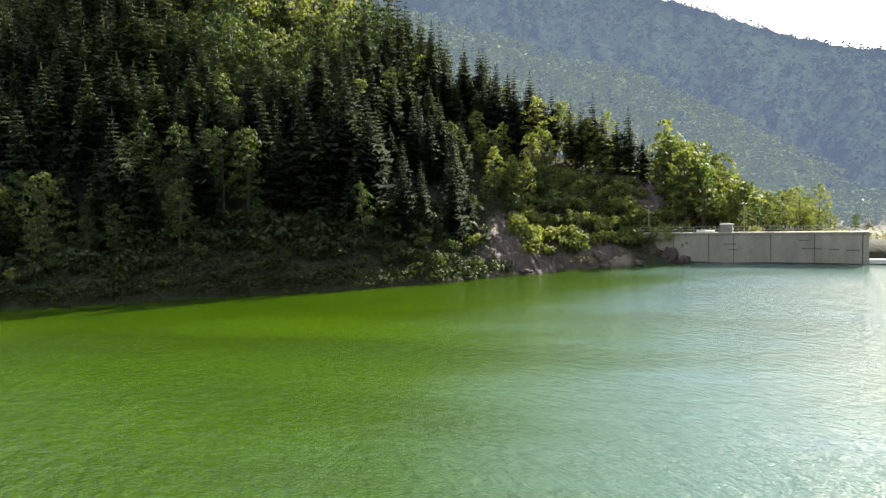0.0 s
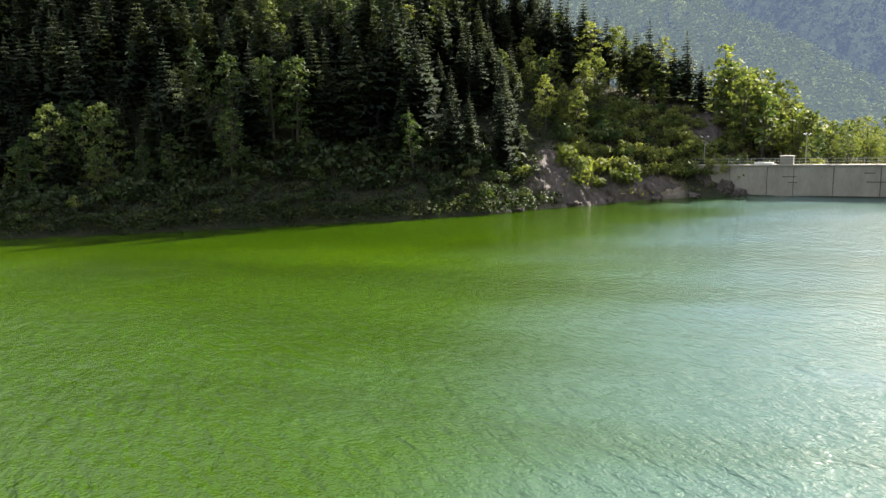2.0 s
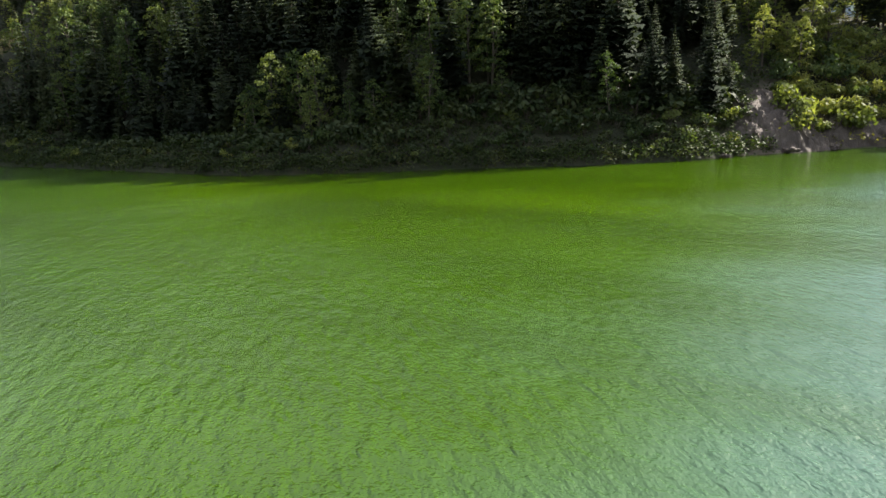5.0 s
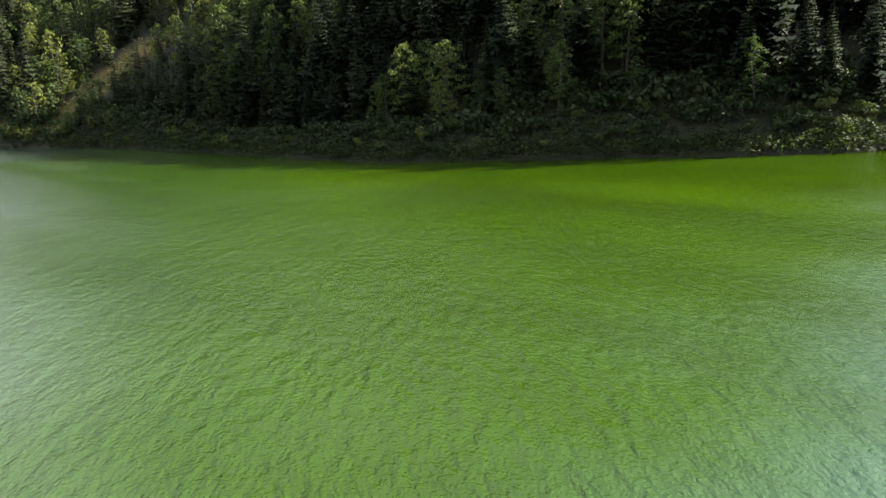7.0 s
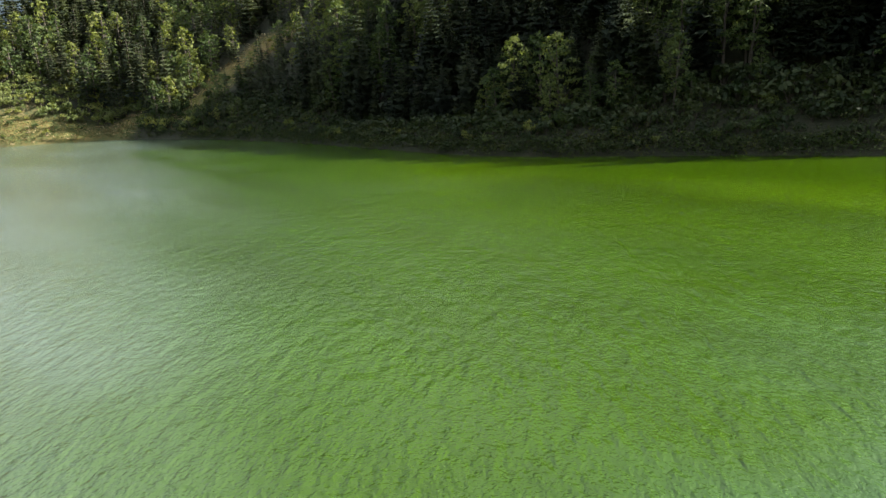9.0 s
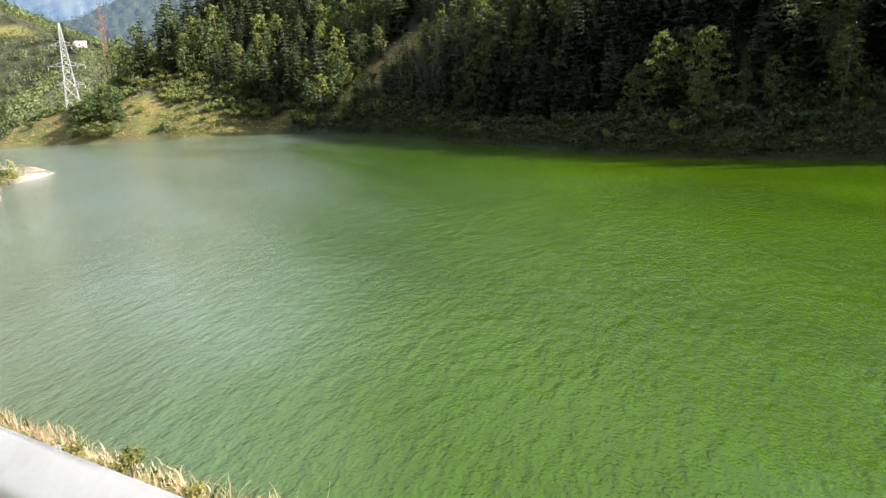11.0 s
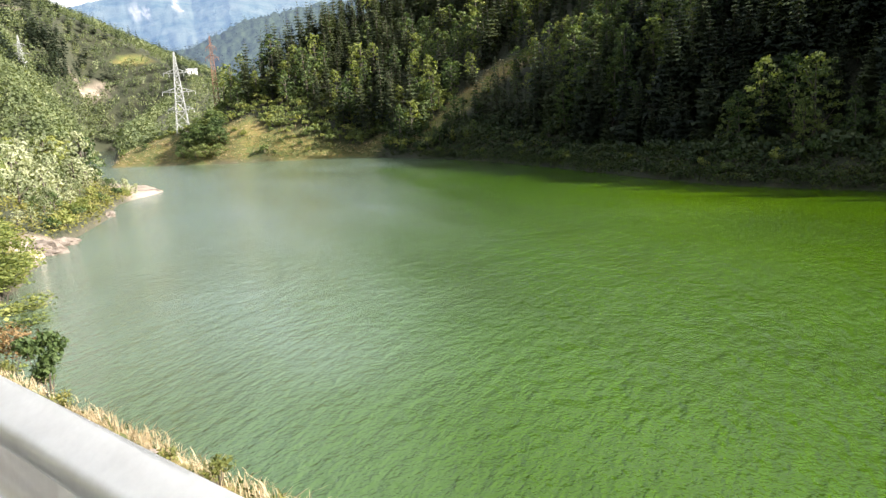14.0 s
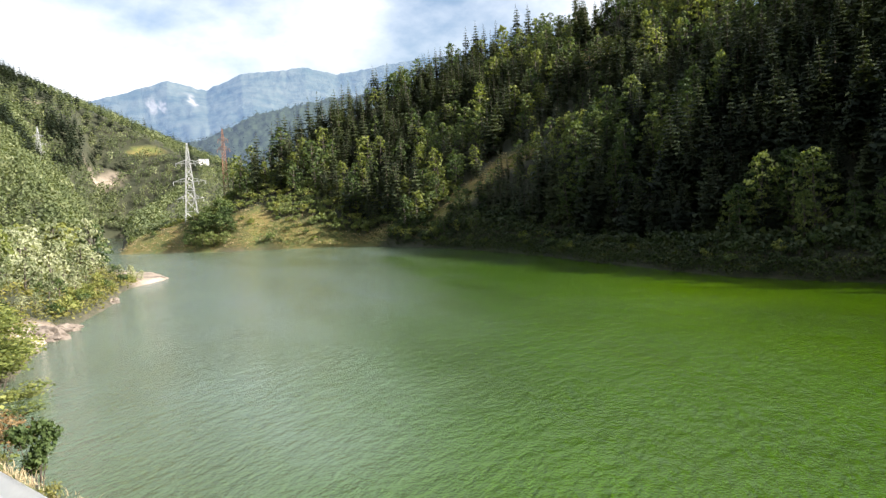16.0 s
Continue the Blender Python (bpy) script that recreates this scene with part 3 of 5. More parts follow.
def spruce_shape(seed, tiers, around, sprays, height=16.0, spread=3.0, bare_to=0.13, full=1.0):
    rng = np.random.default_rng(seed)
    lean = rng.uniform(-0.25, 0.25, 2)
    trunk = tube([(0, 0, -0.6), (lean[0] * 0.3, lean[1] * 0.3, height * 0.4), (lean[0] * 0.7, lean[1] * 0.7, height * 0.75), (lean[0] * 0.9, lean[1] * 0.9, height * 0.92)], (0.24, 0.17, 0.07, 0.015))
    pts, outs, lens = [], [], []
    pieces = []
    for t in range(tiers):
        f = t / (tiers - 1)
        z = height * (bare_to + (0.985 - bare_to) * f ** 0.92)
        reach = spread * (1 - f) ** 0.8 * (0.55 + 0.45 * min(1, f * 5)) * rng.uniform(0.8, 1.15) + 0.12
        n = max(3, int(around * (0.55 + 0.45 * (1 - f))))
        ph = rng.uniform(0, 6.28)
        for b in range(n):
            if rng.uniform() < 0.10:
                continue
            a = ph + 2 * math.pi * b / n + rng.uniform(-0.3, 0.3)
            r = reach * rng.uniform(0.65, 1.18)
            way = np.array((math.cos(a), math.sin(a), 0))
            side = np.array((-way[1], way[0], 0))
            droop = rng.uniform(0.22, 0.5) * (1 - 0.7 * f)
            root = np.array((lean[0] * f, lean[1] * f, z))
            for k in range(sprays):
                g0, g1 = k / sprays, (k + 1.25) / sprays
                w = full * (0.42 * r * (1 - 0.5 * g0) * rng.uniform(0.7, 1.25) + 0.10)
                p0 = root + way * r * g0 + np.array((0, 0, -droop * r * g0 * (1.2 - 0.5 * g0)))
                p1 = root + way * r * min(g1, 1.08) + np.array((0, 0, -droop * r * g1 * (1.2 - 0.5 * g1) + rng.uniform(-0.08, 0.08) * r))
                mid = (p0 + p1) / 2
                dip = np.array((0, 0, -w * rng.uniform(0.25, 0.9)))
                off = side * w
                pieces.append((np.array([p0, mid + off + dip, p1, mid - off + dip * rng.uniform(0.5, 1.3)]), np.arange(4).reshape(1, 4)))
    top = np.array((lean[0], lean[1], height))
    pieces.append((np.array([top + (0.1, 0, -0.9), top + (0, 0.12, -0.6), top + (0, 0, 0.35), top + (-0.1, -0.1, -0.6)]), np.arange(4).reshape(1, 4)))
    return trunk, merge(pieces)


def broad_shape(seed, blobs, sprays, size, height=13.0, wide=3.6, low=0.22, knob=1.0):
    """A broad-leaved tree: forked trunk, crown of uneven clumps with gaps."""
    rng = np.random.default_rng(seed)
    lean = rng.uniform(-0.8, 0.8, 2)
    fork = height * rng.uniform(0.3, 0.42)
    limbs = [tube([(0, 0, -0.6), (lean[0] * 0.2, lean[1] * 0.2, fork * 0.6), (lean[0] * 0.5, lean[1] * 0.5, fork), (lean[0], lean[1], height * 0.86)], (0.27, 0.21, 0.17, 0.04))]
    cs, rs = [], []
    for i in range(blobs):
        f = (i + 0.5) / blobs
        z = height * (low + (0.95 - low) * f)
        belly = math.sin(math.pi * min(1, 0.12 + 0.86 * f)) ** 0.7
        a = i * 2.4 + rng.uniform(-0.5, 0.5)
        r = wide * belly * rng.uniform(0.25, 0.85)
        c = np.array((lean[0] * f + r * math.cos(a), lean[1] * f + r * math.sin(a), z))
        rad = knob * wide * rng.uniform(0.26, 0.46) * (0.65 + 0.35 * belly)
        cs.append(c); rs.append(rad)
        if i % 5 == 0:
            base = np.array((lean[0] * 0.5, lean[1] * 0.5, max(fork * 0.8, z - height * 0.22)))
            limbs.append(tube([base, (base + c) / 2 + (0, 0, -0.25), c], (0.10, 0.07, 0.02), 4))
    pieces = []
    for c, rad in zip(cs, rs):
        n = int(sprays * rng.uniform(0.75, 1.25))
        d = rng.normal(0, 1, (n, 3)); d /= np.linalg.norm(d, axis=1)[:, None]
        d[:, 2] = np.abs(d[:, 2]) * 0.9 - 0.35 * rng.uniform(0, 1, n)
        p = c + d * rad * rng.uniform(0.35, 1.25, (n, 1)) * np.array((1, 1, 0.85))
        pieces.append(leaf_quads(p, d + (0, 0, 0.35), size, rng))
    return merge(limbs), merge(pieces)


def shrub_shape(seed, sprays, size, height=2.2, wide=1.6, stem=0.05):
    rng = np.random.default_rng(seed)
    stems, pieces = [], []
    for i in range(7):
        a = i * 0.9 + rng.uniform(-0.3, 0.3)
        tip = np.array((math.cos(a) * wide * rng.uniform(0.2, 0.75), math.sin(a) * wide * rng.uniform(0.2, 0.75), height * rng.uniform(0.45, 0.85)))
        stems.append(tube([(0, 0, -0.3), tip * (0.4, 0.4, 0.55), tip], (stem, stem * 0.7, stem * 0.24), 4))
        n = sprays // 7
        d = rng.normal(0, 1, (n, 3)); d /= np.linalg.norm(d, axis=1)[:, None]
        p = tip + d * wide * 0.48 * rng.uniform(0.4, 1.1, (n, 1)) * (1, 1, 0.8)
        p[:, 2] = np.maximum(p[:, 2], 0.05)
        pieces.append(leaf_quads(p, d + (0, 0, 0.4), size, rng))
    return merge(stems), merge(pieces)


def clump_shape(seed, n, size, height, wide):
    """One tree of a far wood: a crown of a few sprays."""
    rng = np.random.default_rng(seed)
    d = rng.normal(0, 1, (n, 3)); d /= np.linalg.norm(d, axis=1)[:, None]
    p = d * np.array((wide, wide, height * 0.42)) * rng.uniform(0.6, 1.05, (n, 1)) + (0, 0, height * 0.55)
    return leaf_quads(p, d + (0, 0, 0.3), size, rng, jitter=0.45)


def make_thing(name, shape, leaf_mat, label, category, group, wood="trunk"):
    base = new(name)
    (tv, tq), (cv, cq) = shape
    quads_object(wood, tv, tq, BARK, smooth=True, parent=base)
    quads_object("crown", cv, cq, leaf_mat, parent=base)
    return tagged(base, label, category, group)


def scatter(spacing, x0, x1, y0, y1, seed, keep):
    """Points of the plan on a shaken grid, where keep() says so."""
    rng = np.random.default_rng(seed)
    gx, gy = np.meshgrid(np.arange(x0, x1, spacing), np.arange(y0, y1, spacing))
    gx = (gx + rng.uniform(-0.48, 0.48, gx.shape) * spacing).ravel()
    gy = (gy + rng.uniform(-0.48, 0.48, gy.shape) * spacing).ravel()
    ok = keep(gx, gy)
    x, y = gx[ok], gy[ok]
    return np.stack([x, y, land(x, y)], 1)


def plant_stuff(name, shapes, places, scales, mats, label, seed, choice=None, group=""):
    """Many plants as one mesh; shapes are (v, q, material index)."""
    rng = np.random.default_rng(seed)
    vs, qs, ms, at = [], [], [], 0
    pick = choice if choice is not None else rng.integers(0, len(shapes), len(places))
    for p, s, c in zip(places, scales, pick):
        for v, q, mi in shapes[c]:
            v2 = rot_z(v, rng.uniform(0, 6.28)) * s + p
            vs.append(v2); qs.append(q + at); ms.append(np.full(len(q), mi)); at += len(v)
    if not vs:
        return None
    ob = quads_object(name, np.concatenate(vs), np.concatenate(qs), mats, np.concatenate(ms))
    return tagged(ob, label, "trees", kind="stuff")


def facing_lake(x, y):
    """On a slope that looks at the lake, not behind a crest."""
    dx, dy = -60 - x, 40 - y
    d = np.hypot(dx, dy)
    return land(x + dx / d * 14, y + dy / d * 14) < land(x, y) + 1.0


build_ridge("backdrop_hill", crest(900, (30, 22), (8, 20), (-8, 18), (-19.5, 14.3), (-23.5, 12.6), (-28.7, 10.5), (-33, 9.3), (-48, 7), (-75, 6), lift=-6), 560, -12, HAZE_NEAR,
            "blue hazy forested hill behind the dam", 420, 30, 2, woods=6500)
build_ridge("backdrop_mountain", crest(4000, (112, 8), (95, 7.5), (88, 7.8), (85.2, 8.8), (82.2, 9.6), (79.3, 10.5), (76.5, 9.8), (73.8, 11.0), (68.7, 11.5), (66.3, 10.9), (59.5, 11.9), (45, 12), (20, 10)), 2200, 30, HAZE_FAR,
            "distant mountain range tinted blue for haze, with bare slides", 700, 120, 5, fine=0.35, slides=((80.6, 0.10, 0.24, 0.22), (79.9, 0.14, 0.27, 0.16), (77.8, 0.08, 0.26, 0.2)))
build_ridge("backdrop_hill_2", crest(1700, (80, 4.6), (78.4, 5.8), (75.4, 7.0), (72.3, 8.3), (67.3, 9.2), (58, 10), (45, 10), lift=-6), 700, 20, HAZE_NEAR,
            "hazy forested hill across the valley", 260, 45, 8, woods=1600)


SPRUCE = [spruce_shape(s, 25, 10, 3, 16.5, 3.2, full=1.0) for s in (1, 2, 3, 4, 5)]
SPRUCE_FAR = [spruce_shape(s, 16, 6, 2, 15.5, 3.0, 0.06, 1.25) for s in (11, 12, 13)]
BROAD = [broad_shape(s, 30, 42, 0.23, knob=0.76) for s in (21, 22, 23, 24, 25, 26)]
BROAD_FAR = [broad_shape(s, 21, 13, 0.43, 12.5, 3.7, knob=0.82) for s in (31, 32, 33, 34)]
SHRUB = [shrub_shape(s, 240, 0.20) for s in (41, 42, 43)]


def in_hill_wood(x, y):
    d = lake_dist(x, y)
    ok = (d > np.where((x < 2) & (x > -180), 8.5, 4.0)) & (meadow(x, y) < 0.4) & (bare(x, y) < 0.35) & (y > 85) & (y < 330) & (x > -345)
    a = np.degrees(np.arctan2(-x, y))
    ok &= (a > -29) & (a < 76) & facing_lake(x, y)
    ok &= ~((x > 21) & (x < 58) & (d < 21))
    ok &= np.minimum(seg_dist(x, y, (-325, 52), (-290, 88))[0], seg_dist(x, y, (-290, 88), (-258, 106))[0]) > 11
    return ok


def plant_hill():
    rng = np.random.default_rng(5)
    p = scatter(4.5, -345, 100, 88, 330, 3, in_hill_wood)
    d = lake_dist(p[:, 0], p[:, 1])
    mixed = wobble(p[:, 0], p[:, 1], 26, 12) + 0.7 * wobble(p[:, 0], p[:, 1], 8, 13) + rng.uniform(-0.5, 0.5, len(p))
    edge = p[:, 0] > 6
    high = (p[:, 2] > 27) & (p[:, 0] > -70)
    is_spruce = mixed > np.where(edge, 0.42, np.where(p[:, 0] < -180, 0.02, np.where(high, 0.62, -0.65)))
    is_spruce |= (p[:, 0] > -20) & (p[:, 0] < 50) & (p[:, 1] > 152) & (p[:, 2] > 14) & (mixed > -0.35)
    is_spruce &= ~((p[:, 0] > 54) | ((p[:, 0] > 9) & (d < 26)))
    size = rng.choice((0.62, 0.75, 0.85, 0.95, 1.05, 1.2, 1.38), len(p)) * rng.uniform(0.93, 1.07, len(p)) * np.where(edge & ~is_spruce, 0.8, 1.0)
    size *= np.where(p[:, 0] > 66, 0.7, 1.0)
    size *= np.where(is_spruce & (p[:, 0] > -8), 0.82, 1.0)
    size *= np.where((d < 12), 0.8, 1.0)
    size *= np.where((p[:, 0] > -215) & (p[:, 0] < -160) & (p[:, 1] < 185), 0.68, 1.0)
    near = (p[:, 0] > -150) & (d < 62)
    order = np.argsort(d + 1000 * ~near)
    count = {True: 0, False: 0}
    things = np.zeros(len(p), bool)
    for i in order:
        if near[i] and count[bool(is_spruce[i])] < 290:
            things[i] = True
            count[bool(is_spruce[i])] += 1
    sp = [make_thing("spruce_tree", s, NEEDLE, "dark green spruce tree with drooping branches on the slope", "tree", "spruces on the hillside") for s in SPRUCE]
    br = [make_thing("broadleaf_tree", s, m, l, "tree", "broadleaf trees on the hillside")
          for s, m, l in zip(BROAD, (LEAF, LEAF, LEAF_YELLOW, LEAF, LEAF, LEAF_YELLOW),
                             ("green broadleaf tree with a full crown on the slope",) * 2 + ("broadleaf tree on the slope with sunlight tinted into its yellow-green leaves",)
                             + ("green broadleaf tree with a full crown on the slope",) * 2 + ("broadleaf tree on the slope with sunlight tinted into its yellow-green leaves",))]
    used = set()
    for i in np.flatnonzero(things):
        pool = sp if is_spruce[i] else br
        # sun-tinted crowns go to the spur and crest, plain green to the shaded slope
        if not is_spruce[i] and not edge[i] and rng.uniform() < 0.6:
            k = (0, 1, 3, 4)[rng.integers(4)]
        elif not is_spruce[i] and edge[i]:
            k = (2, 5, 2, 5, 0, 3)[rng.integers(6)]
        elif not is_spruce[i] and p[i, 0] > -160 and not high[i]:
            k = (0, 1, 3, 4)[rng.integers(4)]
        else:
            k = int(rng.integers(len(pool)))
        s = size[i] * (1.0 if is_spruce[i] else 0.98)
        m = pose(p[i, 0], p[i, 1], p[i, 2] - 0.1, rng.uniform(-3, 3), rng.uniform(-3, 3), rng.uniform(0, 360))
        key = (bool(is_spruce[i]), k)
        if key not in used:
            used.add(key)
            ob = pool[k]
            ob.matrix_basis = m
        else:
            ob = copy_thing(pool[k], m)
        ob.scale = (s, s, s * rng.uniform(0.92, 1.15))
    for pool, flag in ((sp, True), (br, False)):
        for k, ob in enumerate(pool):
            if (flag, k) not in used:
                ob.matrix_basis = pose(*p[0], 0, 0, 0)
    rest = ~things & ((p[:, 2] < 14 + 0.31 * np.hypot(p[:, 0], p[:, 1])) | (rng.uniform(0, 1, len(p)) < 0.12))
    a = rest & is_spruce
    plant_stuff("spruce_wood", [[(*t, 1), (*c, 0)] for t, c in SPRUCE_FAR], p[a], size[a], [NEEDLE, BARK], "dense spruce wood covering the upper hillside", 6)
    b = rest & ~is_spruce
    # no sun-tinted crowns on the shaded middle slope
    pick = np.where(p[b, 0] < -185, rng.choice((1, 2, 0, 1, 3), b.sum()), np.where((p[b, 0] > -160) & (p[b, 0] < 6) & ~high[b], rng.integers(1, 3, b.sum()), rng.integers(0, 4, b.sum())))
    plant_stuff("broadleaf_wood", [[(*t, 1), (*c, 0 if k % 3 else 2)] for k, (t, c) in enumerate(BROAD_FAR)], p[b], size[b], [LEAF, BARK, LEAF_YELLOW], "green broadleaf wood among spruces on the hillside", 7, pick)


plant_hill()


def plant_marked():
    """Trees that stand out: the spruces on the spur's crest, and broadleaf crowns with sunlight put into their leaf
    colour.
    """
    rng = np.random.default_rng(77)
    dark = [make_thing("spruce_tree", s, NEEDLE, "tall dark spruce standing on the crest of the spur", "tree", "spruces on the crest") for s in SPRUCE[:3]]
    gold = [make_thing("broadleaf_tree", s, LEAF_YELLOW, "broad tree with sunlight tinted into its yellow-green crown", "tree", "sunlit broadleaf trees") for s in BROAD[2:5]]

    def put(pool, i, x, y, tall, full):
        z = float(land(x, y))
        m = pose(x, y, z - 0.15, rng.uniform(-2, 2), rng.uniform(-2, 2), rng.uniform(0, 360))
        ob = copy_thing(pool[i % 3], m) if i > 2 else pool[i]
        ob.matrix_basis = m
        ob.scale = (tall / full * rng.uniform(0.9, 1.1), tall / full * rng.uniform(0.9, 1.1), tall / full)
    crest_row = ((1.2, 172, 15), (-0.6, 168, 16), (-2.2, 166, 17), (-3.6, 166, 19), (-4.8, 164, 17), (-6.0, 163, 17), (-7.4, 163, 18), (-8.4, 161, 16), (-9.3, 162, 16),
                 (-10.6, 161, 15), (-11.6, 160, 15.5), (-12.6, 161, 17), (-13.3, 159, 15), (-14.4, 160, 14), (-15.4, 161, 16.5), (-16.3, 161, 12.5))
    for i, (az, r, tall) in enumerate(crest_row):
        put(dark, i, *polar(az, r, 0)[:2], tall, 16.5)
    sunny = ((-19, 138, 13), (-24, 141, 11), (-37, 139, 11), (-41, 142, 9), (-54, 133, 5), (-85, 153, 11), (-45, 162, 12), (-33, 161, 12), (-4, 166, 14), (-33, 175, 12), (-58, 172, 11),
             (19, 146, 13), (17, 140, 11), (23, 150, 12), (-17, 149, 12), (3, 145, 11), (-10, 158, 12), (9, 152, 12), (-50, 150, 10), (-74, 129, 5), (-54, 136, 6), (-34, 137, 10),
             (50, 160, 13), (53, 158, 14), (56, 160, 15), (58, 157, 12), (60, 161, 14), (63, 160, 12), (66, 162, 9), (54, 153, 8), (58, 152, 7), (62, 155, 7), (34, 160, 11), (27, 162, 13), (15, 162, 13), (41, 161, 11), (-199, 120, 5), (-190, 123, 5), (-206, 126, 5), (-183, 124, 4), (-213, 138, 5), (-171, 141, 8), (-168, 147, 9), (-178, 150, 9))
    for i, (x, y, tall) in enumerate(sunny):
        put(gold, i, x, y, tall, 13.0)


plant_marked()


def plant_spur():
    """Small trees on the end of the spur behind the dam, half of them in the sun-tinted leaf."""
    rng = np.random.default_rng(45)

    def spur(x, y):
        z = land(x, y)
        return (z > 3.6) & (x < 92) & (y > 141 + (x - 50) * 0.1) & (bare(x, y) < 0.3) & (lake_dist(x, y) > 11) & (x > 48)
    p = scatter(3.6, 44, 100, 138, 186, 46, spur)
    plant_stuff("spur_wood", [[(*t, 1), (*c, (0, 2, 2, 0)[k])] for k, (t, c) in enumerate(BROAD_FAR)], p, rng.uniform(0.75, 1.1, len(p)) * np.interp(p[:, 0], (50, 58, 66, 74, 82, 90), (1.25, 1.2, 0.85, 0.55, 0.38, 0.3)), [LEAF, BARK, LEAF_YELLOW], "small broadleaf trees on the spur behind the dam, many with sun-tinted leaves", 47)


plant_spur()


def plant_far():
    rng = np.random.default_rng(15)
    far_b = [[(*clump_shape(s, 44, 0.85, 11, 4.0), 0)] for s in (51, 52, 53)] + [[(*clump_shape(54, 44, 0.85, 10, 4.2), 1)]]
    far_s = [[(*spruce_shape(s, 9, 6, 1, 17, 3.6, 0.05, 1.6)[1], 2)] for s in (61, 62)]
    veil_b = [[(*clump_shape(s, 34, 1.0, 9, 3.9), 0)] for s in (55, 56)]
    veil_s = [[(*spruce_shape(s, 8, 5, 1, 13, 2.6, 0.05, 1.5)[1], 1)] for s in (63, 64)]

    def behind_dam(x, y):
        a = np.degrees(np.arctan2(-x, y))
        return (a > -38) & (a < 6) & ((y > 290) | ((x > 98) & (y > 170))) & facing_lake(x, y)
    p = scatter(4.9, -60, 260, 170, 470, 16, behind_dam)
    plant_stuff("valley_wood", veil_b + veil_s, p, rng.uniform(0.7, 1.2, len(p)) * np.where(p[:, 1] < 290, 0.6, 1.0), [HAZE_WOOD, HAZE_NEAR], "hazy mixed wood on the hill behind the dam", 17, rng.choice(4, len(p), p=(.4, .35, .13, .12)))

    def up_valley(x, y):
        a = np.degrees(np.arctan2(-x, y))
        d = lake_dist(x, y)
        return (a > 68) & (a < 94) & (x < -345) & (d > 4) & (meadow(x, y) < 0.4) & (bare(x, y) < 0.3) & (np.hypot(x + 770, y - 177) > 18)
    p = scatter(7.8, -1380, -345, -60, 470, 18, up_valley)
    p = np.concatenate([p, scatter(5.0, -770, -345, -20, 85, 20, lambda x, y: up_valley(x, y) & (lake_dist(x, y) < 75) & (lake_dist(x, y) > 6))])
    dx, dy = -p[:, 0] / np.hypot(p[:, 0], p[:, 1]), -p[:, 1] / np.hypot(p[:, 0], p[:, 1])
    p = p[land(p[:, 0] + dx * 25, p[:, 1] + dy * 25) < p[:, 2] + 3]
    up = (p[:, 2] > 62) & (wobble(p[:, 0], p[:, 1], 60, 21) + rng.uniform(-0.4, 0.4, len(p)) > -0.15)
    pick = np.where(up, rng.integers(4, 6, len(p)), rng.choice(4, len(p), p=(.33, .32, .30, .05)))
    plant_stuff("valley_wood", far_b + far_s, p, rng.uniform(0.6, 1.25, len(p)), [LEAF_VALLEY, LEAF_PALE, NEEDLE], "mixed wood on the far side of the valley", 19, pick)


plant_far()


